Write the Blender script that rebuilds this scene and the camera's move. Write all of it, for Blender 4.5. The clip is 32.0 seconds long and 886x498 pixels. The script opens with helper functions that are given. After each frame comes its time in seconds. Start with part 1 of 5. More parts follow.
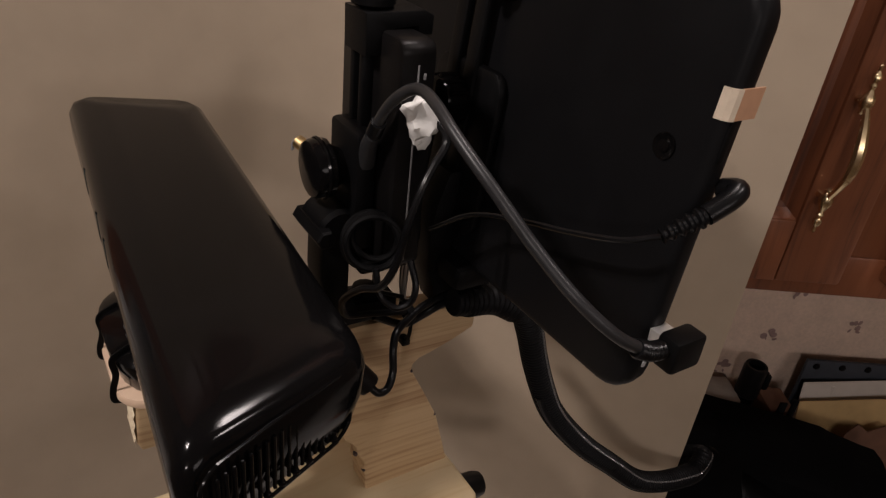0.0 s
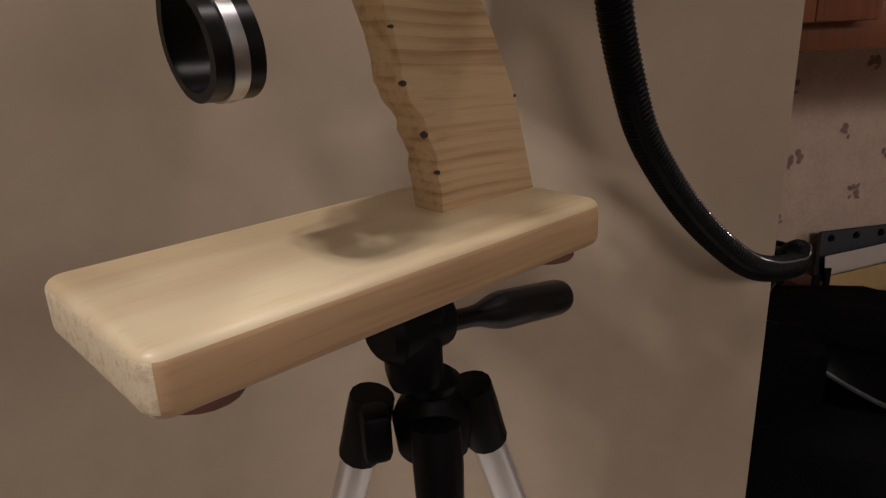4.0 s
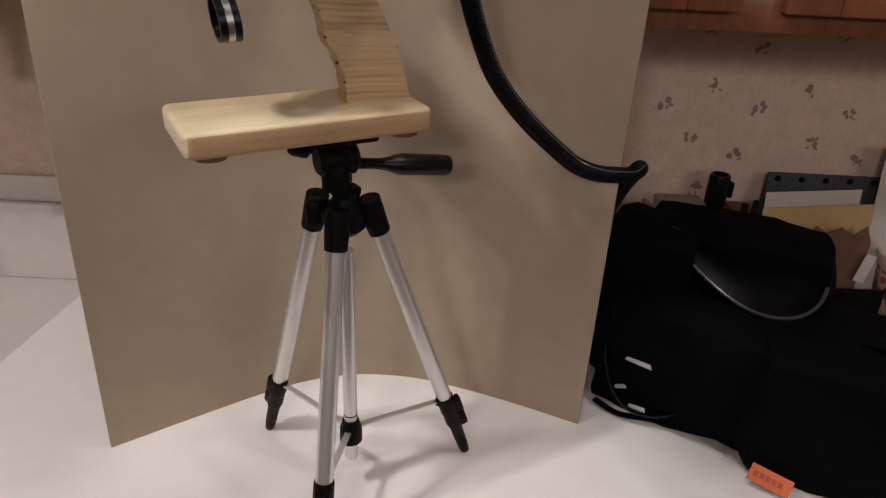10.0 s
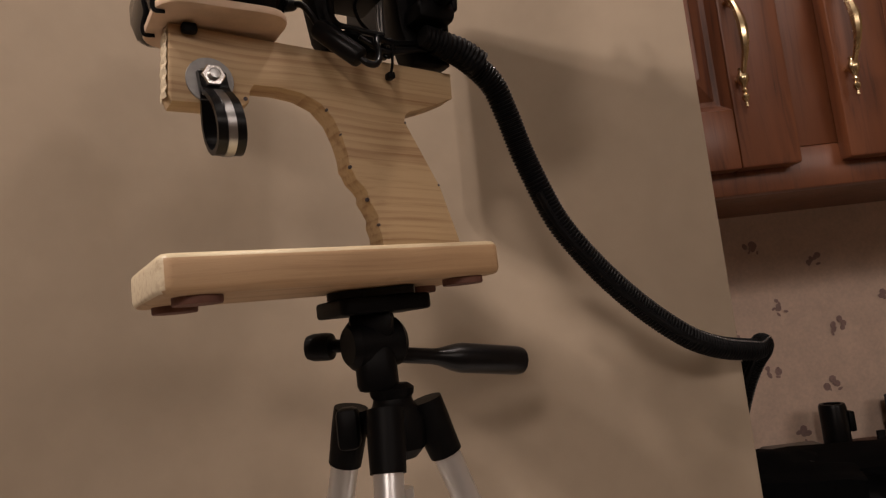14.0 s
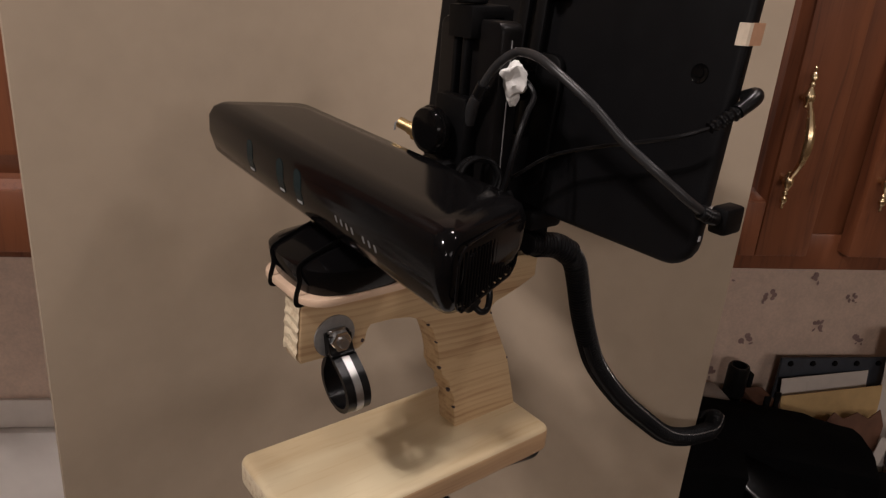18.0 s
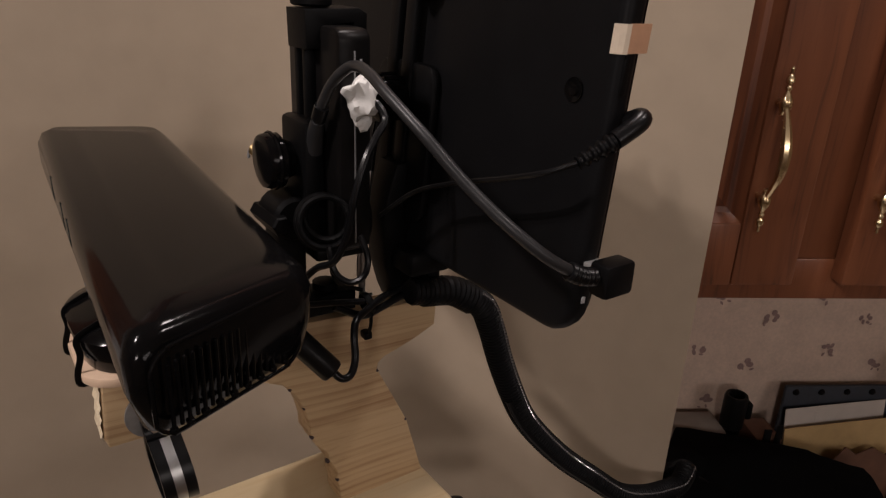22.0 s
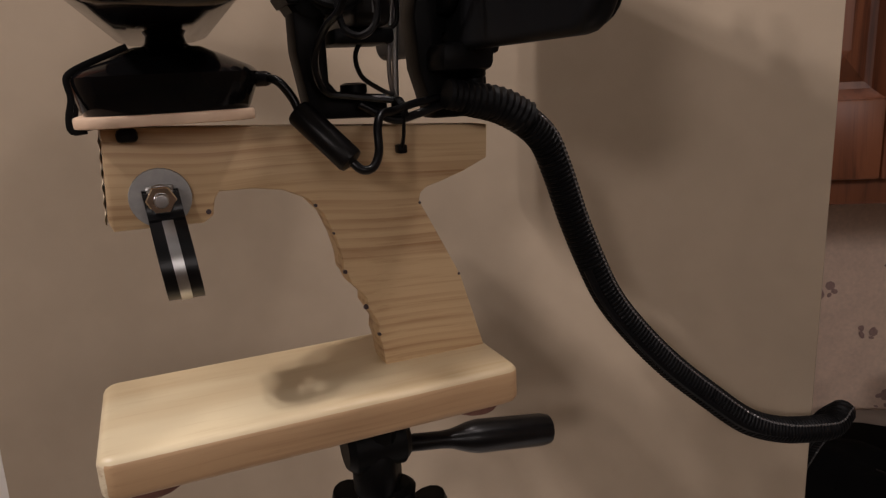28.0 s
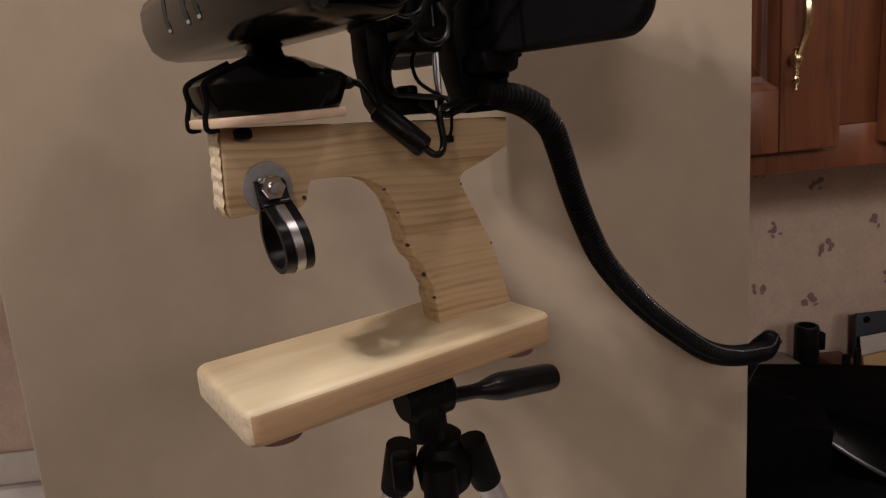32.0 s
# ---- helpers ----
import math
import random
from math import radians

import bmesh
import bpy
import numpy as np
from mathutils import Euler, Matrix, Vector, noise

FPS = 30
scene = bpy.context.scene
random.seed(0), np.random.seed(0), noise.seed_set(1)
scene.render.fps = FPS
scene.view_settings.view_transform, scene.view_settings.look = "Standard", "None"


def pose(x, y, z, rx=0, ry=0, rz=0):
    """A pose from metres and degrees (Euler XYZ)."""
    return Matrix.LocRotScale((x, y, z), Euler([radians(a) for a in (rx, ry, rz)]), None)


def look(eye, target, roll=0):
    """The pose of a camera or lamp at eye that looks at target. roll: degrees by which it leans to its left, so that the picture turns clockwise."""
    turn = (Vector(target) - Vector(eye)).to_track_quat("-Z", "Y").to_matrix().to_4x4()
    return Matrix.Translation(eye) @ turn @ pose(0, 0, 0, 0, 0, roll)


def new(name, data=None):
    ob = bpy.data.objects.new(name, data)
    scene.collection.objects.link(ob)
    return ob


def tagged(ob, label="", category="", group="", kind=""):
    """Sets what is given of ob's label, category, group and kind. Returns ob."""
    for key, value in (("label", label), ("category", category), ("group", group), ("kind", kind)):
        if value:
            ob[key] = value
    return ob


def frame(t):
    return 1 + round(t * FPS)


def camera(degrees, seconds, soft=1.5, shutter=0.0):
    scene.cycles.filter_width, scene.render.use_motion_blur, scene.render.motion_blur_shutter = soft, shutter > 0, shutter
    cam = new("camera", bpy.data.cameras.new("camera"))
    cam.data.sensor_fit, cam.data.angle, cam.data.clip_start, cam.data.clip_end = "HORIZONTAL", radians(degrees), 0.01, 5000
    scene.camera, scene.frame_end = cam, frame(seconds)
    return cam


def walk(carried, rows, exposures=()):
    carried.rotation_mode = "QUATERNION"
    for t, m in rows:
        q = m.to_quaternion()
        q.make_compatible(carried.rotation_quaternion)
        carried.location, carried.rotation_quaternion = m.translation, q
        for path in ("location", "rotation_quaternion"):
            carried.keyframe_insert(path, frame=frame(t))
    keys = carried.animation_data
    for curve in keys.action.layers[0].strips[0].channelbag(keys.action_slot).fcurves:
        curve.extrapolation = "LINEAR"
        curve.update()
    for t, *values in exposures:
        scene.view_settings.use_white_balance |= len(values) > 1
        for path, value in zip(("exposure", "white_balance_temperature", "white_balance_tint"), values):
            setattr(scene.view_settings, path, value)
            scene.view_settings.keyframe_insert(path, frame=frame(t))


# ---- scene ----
cam = camera(65.1, 32.0, soft=1.3)
PATH = [
    (0, (0.0193, -0.3055, 1.7117), (0.1535, 1.4258, 0.7194), 6.73),
    (0.5, (-0.0093, -0.3323, 1.7039), (0.1627, 1.3618, 0.6548), 6.19),
    (1, (-0.0278, -0.3239, 1.6553), (0.2332, 1.3843, 0.6484), 4.10),
    (1.5, (-0.0552, -0.2957, 1.6130), (0.2763, 1.3761, 0.5665), 4.29),
    (2, (-0.0613, -0.2889, 1.5802), (0.3391, 1.3897, 0.5692), 3.65),
    (2.5, (-0.0641, -0.2857, 1.5315), (0.3968, 1.4077, 0.5723), 3.16),
    (3, (-0.0650, -0.2793, 1.4978), (0.4241, 1.4690, 0.6587), 1.26),
    (3.5, (-0.0630, -0.2785, 1.4576), (0.4179, 1.5167, 0.7186), -0.68),
    (5.5, (0.0357, -0.2678, 1.4239), (-0.2081, 1.6745, 1.0139), -5.42),
    (6, (0.0605, -0.2559, 1.4397), (-0.4341, 1.6274, 0.9828), -6.52),
    (6.5, (0.0963, -0.2417, 1.4604), (-0.5108, 1.5934, 0.9470), -6.09),
    (7, (0.1162, -0.2414, 1.4726), (-0.5835, 1.5615, 0.9626), -6.69),
    (7.5, (0.1335, -0.2493, 1.4889), (-0.6450, 1.4846, 0.8662), -6.91),
    (8, (0.1562, -0.2715, 1.5045), (-0.5954, 1.4271, 0.7629), -5.47),
    (8.5, (0.1680, -0.3153, 1.5346), (-0.5258, 1.3886, 0.7502), -4.23),
    (9, (0.1462, -0.3932, 1.5502), (-0.3398, 1.3777, 0.7580), -2.64),
    (9.5, (0.1136, -0.4955, 1.5338), (-0.1059, 1.3023, 0.6855), 0.01),
    (10, (0.1023, -0.5828, 1.5219), (0.0928, 1.1963, 0.6083), 2.71),
    (10.5, (0.0792, -0.5996, 1.5051), (0.1476, 1.1694, 0.5745), 3.01),
    (11, (0.0670, -0.5771, 1.4574), (0.2575, 1.1994, 0.5587), 1.55),
    (11.5, (0.0752, -0.5565, 1.3268), (0.3440, 1.1553, 0.5973), 0.60),
    (12, (0.0686, -0.5414, 1.2835), (0.3553, 1.2690, 0.8671), -2.20),
    (12.5, (0.0367, -0.5104, 1.2459), (0.1927, 1.3583, 1.1012), -3.90),
    (13, (0.0404, -0.4879, 1.2309), (0.2134, 1.3799, 1.3521), -6.70),
    (13.5, (0.0404, -0.4568, 1.2666), (0.1391, 1.4072, 1.4913), -6.70),
    (14, (0.0348, -0.4409, 1.3070), (0.0949, 1.4269, 1.5176), -6.60),
    (14.5, (0.0113, -0.4324, 1.3503), (0.0686, 1.4448, 1.4424), -6.70),
    (16.5, (-0.0691, -0.4192, 1.5054), (0.3265, 1.4975, 1.0931), -3.06),
    (17, (-0.0652, -0.4347, 1.5454), (0.2798, 1.4706, 1.0447), -0.04),
    (17.5, (-0.0565, -0.4396, 1.6021), (0.2019, 1.4332, 0.9495), 0.60),
    (18, (-0.0676, -0.4228, 1.6636), (0.2030, 1.4227, 0.9418), 4.06),
    (18.5, (-0.0834, -0.4097, 1.6777), (0.3371, 1.3652, 0.8573), 2.80),
    (19, (-0.0933, -0.3865, 1.6680), (0.4302, 1.3356, 0.7962), 3.70),
    (19.5, (-0.1072, -0.3328, 1.6642), (0.4239, 1.2577, 0.8145), 2.90),
    (20, (-0.1115, -0.2700, 1.6598), (0.4636, 1.4391, 0.7947), 1.63),
    (20.5, (-0.0896, -0.2497, 1.6440), (0.4202, 1.4819, 0.7829), 3.19),
    (21, (-0.0607, -0.2671, 1.6480), (0.3678, 1.4536, 0.7231), 4.90),
    (21.5, (-0.0129, -0.3103, 1.6586), (0.3015, 1.4609, 0.7844), 3.64),
    (22, (0.0376, -0.3505, 1.6680), (0.2044, 1.5026, 0.9345), 2.51),
    (22.5, (0.1005, -0.3295, 1.6710), (-0.0265, 1.5548, 1.0127), 0.69),
    (23, (0.1624, -0.3302, 1.6768), (-0.2929, 1.5376, 1.1256), -2.59),
    (23.5, (0.2012, -0.3432, 1.6778), (-0.4435, 1.4916, 1.2112), -3.25),
    (24, (0.2130, -0.3533, 1.6702), (-0.5851, 1.4321, 1.2516), -4.40),
    (24.5, (0.2099, -0.3537, 1.6332), (-0.7238, 1.3772, 1.2700), -4.17),
    (25, (0.2053, -0.3393, 1.6044), (-0.7588, 1.3694, 1.2160), -4.91),
    (25.5, (0.1996, -0.3323, 1.5696), (-0.7614, 1.3675, 1.1369), -4.91),
    (26, (0.1957, -0.3318, 1.5441), (-0.6980, 1.3976, 1.0855), -4.06),
    (26.5, (0.1795, -0.3348, 1.5266), (-0.5937, 1.4493, 1.0585), -3.72),
    (28.5, (0.0715, -0.3642, 1.5084), (-0.0755, 1.5733, 1.0346), -2.83),
    (29, (0.0542, -0.4009, 1.5170), (-0.0219, 1.5415, 1.0468), -3.05),
    (29.5, (0.0429, -0.4527, 1.5310), (0.0337, 1.4929, 1.0680), -3.75),
    (30, (0.0620, -0.4958, 1.5485), (0.0808, 1.4534, 1.1012), -3.68),
    (30.5, (0.0642, -0.5213, 1.5439), (0.0910, 1.4356, 1.1318), -3.97),
    (31, (0.0495, -0.4995, 1.5313), (0.1001, 1.4583, 1.1257), -5.11),
    (31.5, (0.0230, -0.4674, 1.5199), (0.1124, 1.4902, 1.1199), -5.28),
    (32, (-0.0038, -0.4272, 1.5044), (0.0966, 1.5204, 1.0607), -5.07),
]
walk(cam, [(t, look(eye, target, roll)) for t, eye, target, roll in PATH], exposures=[
    (0, -0.24, 6500, 10), (1, -0.20, 6450, 10), (3, -0.20, 6500, 10), (6, -0.17, 6500, 10), (7, -0.15, 6450, 10), (8, 0.02, 6400, 10), (9, 0.05, 6300, 9), (10, 0.10, 6300, 8), (11, 0.10, 6500, 10),
    (12, 0.11, 6850, 11), (13, 0.30, 7150, 12), (14, 0.13, 7000, 12), (17, -0.12, 6600, 10), (18, -0.17, 6500, 10), (19, -0.20, 6450, 10), (20, -0.35, 6250, 10), (21, -0.17, 6200, 11), (22, -0.23, 6500, 11),
    (23, -0.12, 6500, 10), (24.5, 0.10, 6400, 10), (26, 0.22, 6250, 10), (29, -0.06, 6500, 10), (32, -0.02, 6500, 10)])

# ---------------------------------------------------------------- light
world = bpy.data.worlds.new("room_air")
scene.world = world
world.use_nodes = True
world.node_tree.nodes["Background"].inputs[0].default_value = (0.30, 0.22, 0.16, 1)
world.node_tree.nodes["Background"].inputs[1].default_value = 0.06
CT = 0.90          # height of the countertop
WALL = 0.46        # kitchen wall behind the counter


def area(name, eye, target, size, power, colour):
    la = bpy.data.lights.new(name, "AREA")
    la.shape, la.size, la.energy, la.color = "DISK", size, power, colour
    ob = new(name, la)
    ob.matrix_world = look(eye, target)
    return ob


# three bulbs of one ceiling fitting, two small shaded lamps over the counter, and two wide lamps farther back in the room
WARM = (1.0, 0.885, 0.85)
for bx, by in ((-0.67, -0.41), (-0.59, -0.35), (-0.60, -0.46)):
    area("ceiling_lamp", (bx, by, 2.36), (bx + 0.2, by + 0.3, 0.9), 0.035, 3.4, WARM)
area("counter_lamp", (0.20, 0.06, 2.36), (0.1, 0.06, 0.9), 0.12, 3.0, WARM)
area("counter_lamp", (0.62, -0.24, 2.36), (0.3, 0.0, 1.2), 0.12, 2.3, WARM)
area("room_lamp", (-0.45, -2.35, 2.36), (0.0, 0.1, 1.2), 0.40, 15.0, WARM)
area("room_lamp", (1.45, -2.20, 2.36), (0.0, 0.1, 1.2), 1.10, 12.5, WARM)

# ---------------------------------------------------------------- materials
def material(name, rgb, rough=0.5, metal=0.0, vary=0.12, scale=30.0, bump=0.0, bump_scale=200.0, coat=0.0, stretch=(1, 1, 1), rough_vary=0.1, other=None, spec=0.5):
    m = bpy.data.materials.new(name)
    m.use_nodes = True
    nt = m.node_tree
    p = nt.nodes["Principled BSDF"]
    co = nt.nodes.new("ShaderNodeTexCoord")
    mp = nt.nodes.new("ShaderNodeMapping")
    mp.inputs["Scale"].default_value = stretch
    nt.links.new(co.outputs["Object"], mp.inputs[0])
    n1 = nt.nodes.new("ShaderNodeTexNoise")
    n1.inputs["Scale"].default_value, n1.inputs["Detail"].default_value = scale, 6
    n2 = nt.nodes.new("ShaderNodeTexNoise")
    n2.inputs["Scale"].default_value, n2.inputs["Detail"].default_value = scale * 0.13, 3
    nt.links.new(mp.outputs[0], n1.inputs["Vector"])
    nt.links.new(mp.outputs[0], n2.inputs["Vector"])
    add = nt.nodes.new("ShaderNodeMath")
    add.operation = "ADD"
    nt.links.new(n1.outputs[0], add.inputs[0])
    nt.links.new(n2.outputs[0], add.inputs[1])
    ramp = nt.nodes.new("ShaderNodeMapRange")
    ramp.inputs["From Min"].default_value, ramp.inputs["From Max"].default_value = 0.7, 1.3
    nt.links.new(add.outputs[0], ramp.inputs["Value"])
    mix = nt.nodes.new("ShaderNodeMix")
    mix.data_type = "RGBA"
    lo = [c * (1 - vary) for c in rgb]
    hi = list(other) if other else [min(1, c * (1 + vary)) for c in rgb]
    mix.inputs[6].default_value, mix.inputs[7].default_value = (*lo, 1), (*hi, 1)
    nt.links.new(ramp.outputs[0], mix.inputs[0])
    nt.links.new(mix.outputs[2], p.inputs["Base Color"])
    p.inputs["Metallic"].default_value = metal
    p.inputs["Coat Weight"].default_value = coat
    p.inputs["Coat Roughness"].default_value = 0.08
    p.inputs["Specular IOR Level"].default_value = spec
    rr = nt.nodes.new("ShaderNodeMapRange")
    rr.inputs["To Min"].default_value, rr.inputs["To Max"].default_value = max(0.02, rough - rough_vary / 2), rough + rough_vary / 2
    nt.links.new(n1.outputs[0], rr.inputs["Value"])
    nt.links.new(rr.outputs[0], p.inputs["Roughness"])
    if bump:
        nb = nt.nodes.new("ShaderNodeTexNoise")
        nb.inputs["Scale"].default_value, nb.inputs["Detail"].default_value = bump_scale, 4
        nt.links.new(mp.outputs[0], nb.inputs["Vector"])
        b = nt.nodes.new("ShaderNodeBump")
        b.inputs["Strength"].default_value, b.inputs["Distance"].default_value = bump, 0.001
        nt.links.new(nb.outputs[0], b.inputs["Height"])
        nt.links.new(b.outputs[0], p.inputs["Normal"])
    return m


def wood(name, light, dark, rough, along, across, contrast=(0.45, 0.75), lines=0.5, coat=0.0, turn=(0, 0, 0), bump=0.12, rings=0.0, pitch=65.0):
    """Grain along the object's X: wide soft streaks, fine irregular dark lines and pores."""
    m = bpy.data.materials.new(name)
    m.use_nodes = True
    nt = m.node_tree
    p = nt.nodes["Principled BSDF"]
    co = nt.nodes.new("ShaderNodeTexCoord")
    mp = nt.nodes.new("ShaderNodeMapping")
    mp.inputs["Rotation"].default_value = [radians(a) for a in turn]
    nt.links.new(co.outputs["Object"], mp.inputs[0])
    # a slow drift that bends the grain
    dr = nt.nodes.new("ShaderNodeTexNoise")
    dr.inputs["Scale"].default_value, dr.inputs["Detail"].default_value = 9.0, 1
    nt.links.new(mp.outputs[0], dr.inputs["Vector"])
    bend = nt.nodes.new("ShaderNodeVectorMath")
    bend.operation = "MULTIPLY_ADD"
    nt.links.new(dr.outputs["Color"], bend.inputs[0])
    bend.inputs[1].default_value = (0, 0.012, 0.012)
    nt.links.new(mp.outputs[0], bend.inputs[2])

    def streak(sx, sy, detail, rough_=0.5):
        s = nt.nodes.new("ShaderNodeMapping")
        s.inputs["Scale"].default_value = (sx, sy, sy)
        nt.links.new(bend.outputs[0], s.inputs[0])
        n = nt.nodes.new("ShaderNodeTexNoise")
        n.inputs["Scale"].default_value, n.inputs["Detail"].default_value, n.inputs["Roughness"].default_value = 1.0, detail, rough_
        nt.links.new(s.outputs[0], n.inputs["Vector"])
        return n.outputs[0]

    wide = streak(along, across, 2)
    fine = streak(along * 2.2, across * 4.5, 3, 0.6)
    pore = streak(along * 9, across * 16, 2)

    def ranged(v, a, b, to):
        r = nt.nodes.new("ShaderNodeMapRange")
        r.interpolation_type = "SMOOTHSTEP"
        r.inputs["From Min"].default_value, r.inputs["From Max"].default_value, r.inputs["To Max"].default_value = a, b, to
        nt.links.new(v, r.inputs["Value"])
        return r.outputs[0]

    def add(a, b):
        q = nt.nodes.new("ShaderNodeMath")
        q.operation = "ADD"
        nt.links.new(a, q.inputs[0])
        nt.links.new(b, q.inputs[1])
        return q.outputs[0]

    total = add(add(ranged(wide, contrast[0], contrast[1], 0.55), ranged(fine, 0.5, 0.74, lines)), ranged(pore, 0.55, 0.8, 0.25))
    if rings:
        # year rings cut lengthwise, stronger in some places than in others
        wv = nt.nodes.new("ShaderNodeTexWave")
        wv.wave_type, wv.bands_direction, wv.wave_profile = "BANDS", "Z", "SAW"
        wv.inputs["Scale"].default_value, wv.inputs["Distortion"].default_value = pitch, 2.5
        wv.inputs["Detail"].default_value, wv.inputs["Detail Scale"].default_value = 2.0, 0.12
        nt.links.new(bend.outputs[0], wv.inputs["Vector"])
        soft = nt.nodes.new("ShaderNodeMath")
        soft.operation = "MULTIPLY"
        nt.links.new(ranged(wv.outputs["Fac"], 0.35, 1.0, rings), soft.inputs[0])
        nt.links.new(ranged(wide, 0.3, 0.65, 1.0), soft.inputs[1])
        total = add(total, soft.outputs[0])
    mix = nt.nodes.new("ShaderNodeMix")
    mix.data_type = "RGBA"
    mix.inputs[6].default_value, mix.inputs[7].default_value = (*light, 1), (*dark, 1)
    nt.links.new(total, mix.inputs[0])
    nt.links.new(mix.outputs[2], p.inputs["Base Color"])
    rr = nt.nodes.new("ShaderNodeMapRange")
    rr.inputs["To Min"].default_value, rr.inputs["To Max"].default_value = rough - 0.08, rough + 0.1
    nt.links.new(fine, rr.inputs["Value"])
    nt.links.new(rr.outputs[0], p.inputs["Roughness"])
    p.inputs["Coat Weight"].default_value = coat
    p.inputs["Coat Roughness"].default_value = 0.25
    b = nt.nodes.new("ShaderNodeBump")
    b.inputs["Strength"].default_value, b.inputs["Distance"].default_value = bump, 0.0005
    nt.links.new(add(fine, pore), b.inputs["Height"])
    nt.links.new(b.outputs[0], p.inputs["Normal"])
    return m


PINE = wood("pine_face", (0.55, 0.395, 0.225), (0.33, 0.195, 0.095), 0.55, 4, 90, lines=0.4, turn=(0, -3, 0), rings=0.52)
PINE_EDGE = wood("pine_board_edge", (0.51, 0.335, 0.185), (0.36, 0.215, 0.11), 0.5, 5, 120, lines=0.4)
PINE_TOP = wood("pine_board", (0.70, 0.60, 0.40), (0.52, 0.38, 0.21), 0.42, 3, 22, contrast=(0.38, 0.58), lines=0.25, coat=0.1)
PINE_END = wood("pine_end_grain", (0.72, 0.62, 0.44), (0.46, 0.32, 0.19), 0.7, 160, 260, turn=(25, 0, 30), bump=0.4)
CHERRY = wood("stained_cabinet_wood", (0.185, 0.063, 0.027), (0.065, 0.019, 0.009), 0.40, 3, 42, coat=0.12, turn=(0, 90, 0))
PLYPAD = material("pale_plywood", (0.66, 0.48, 0.34), 0.6, vary=0.15, scale=60, bump=0.3)
BOARD = material("tan_foam_board", (0.375, 0.304, 0.226), 0.85, vary=0.05, scale=40, bump=0.05, bump_scale=900, spec=0.2)
PAPERWHITE = material("white_sheet", (0.84, 0.82, 0.80), 0.6, vary=0.03, scale=25)
LAMINATE = material("white_laminate", (0.68, 0.64, 0.60), 0.35, vary=0.04, scale=50)
WALLPAPER = material("cream_wallpaper", (0.66, 0.505, 0.40), 0.8, vary=0.10, scale=260, bump=0.05, bump_scale=500)
# tone of the unseen walls, kept low to limit bounced light
UNSEENWALL = material("unseen_wall_tone", (0.44, 0.34, 0.25), 0.8, vary=0.05, scale=60, bump=0.1)
UNDERWALL = material("pale_wall_paint", (0.70, 0.64, 0.58), 0.7, vary=0.05, scale=60, bump=0.08)
# unseen ceiling and floor, toned down for the same bounce
CEIL = material("unseen_ceiling_tone", (0.50, 0.46, 0.40), 0.9, vary=0.05, scale=80, bump=0.2)
TILEFLOOR = material("unseen_floor_tone", (0.22, 0.17, 0.12), 0.5, vary=0.2, scale=20)
WHITEPAINT = material("white_gloss_paint", (0.78, 0.74, 0.68), 0.4, vary=0.04, scale=30)
SLAT = material("white_blind_slat", (0.74, 0.72, 0.70), 0.45, vary=0.04, scale=60)
NIGHT = material("dark_window_pane", (0.012, 0.013, 0.016), 0.1, vary=0.2, scale=5)
PETAL = material("mauve_print", (0.30, 0.20, 0.18), 0.85, vary=0.2, scale=400)
GLOSSBLACK = material("glossy_black_plastic", (0.0034, 0.0032, 0.0034), 0.12, vary=0.2, scale=80, rough_vary=0.06, spec=0.14)
SATINBLACK = material("satin_black_plastic", (0.006, 0.0055, 0.0055), 0.34, vary=0.2, scale=90, bump=0.05, bump_scale=1500, spec=0.14)
MATTBLACK = material("matt_black_plastic", (0.003, 0.003, 0.0033), 0.48, vary=0.25, scale=120, bump=0.1, bump_scale=1200, spec=0.12)
RUBBER = material("black_rubber", (0.0045, 0.0045, 0.005), 0.30, vary=0.25, scale=150, spec=0.24)
TABLETBACK = material("dark_grey_tablet_shell", (0.006, 0.006, 0.0066), 0.42, vary=0.12, scale=70, bump=0.04, bump_scale=2500, spec=0.10)
FABRIC = material("black_bag_fabric", (0.0022, 0.0022, 0.0025), 0.85, vary=0.3, scale=90, bump=0.5, bump_scale=900, spec=0.06)
VINYL = material("black_vinyl", (0.003, 0.003, 0.0034), 0.32, vary=0.3, scale=60, bump=0.25, bump_scale=160, spec=0.15)
PIPING = material("grey_black_piping", (0.045, 0.045, 0.048), 0.25, vary=0.3, scale=90, spec=0.5)
ALU = material("brushed_aluminium", (0.78, 0.78, 0.77), 0.36, 0.75, vary=0.05, scale=140, stretch=(1, 1, 0.05))
ZINC = material("zinc_plated_steel", (0.45, 0.45, 0.45), 0.34, 1.0, vary=0.12, scale=200)
WASHER = material("dull_zinc_washer", (0.36, 0.36, 0.355), 0.55, 0.8, vary=0.15, scale=250)
CHROME = material("chrome", (0.8, 0.8, 0.8), 0.12, 1.0, vary=0.05, scale=100)
BRASS = material("polished_brass", (0.70, 0.55, 0.33), 0.26, 1.0, vary=0.12, scale=150)
OLDBRASS = material("dull_brass", (0.42, 0.30, 0.15), 0.42, 1.0, vary=0.15, scale=200)
HOSEBLACK = material("black_split_loom", (0.0040, 0.0040, 0.0045), 0.46, vary=0.25, scale=200, spec=0.09)
# paler than the black hose, to imitate highlights along its split
SPLITGLINT = material("split_glint_tone", (0.07, 0.07, 0.072), 0.18, vary=0.2, scale=200, coat=1.0, spec=0.8)
TAPE = material("peach_adhesive_tape", (0.58, 0.33, 0.20), 0.6, vary=0.08, scale=300, bump=0.2)
CREAMTAPE = material("cream_tape_edge", (0.62, 0.52, 0.40), 0.6, vary=0.1, scale=300)
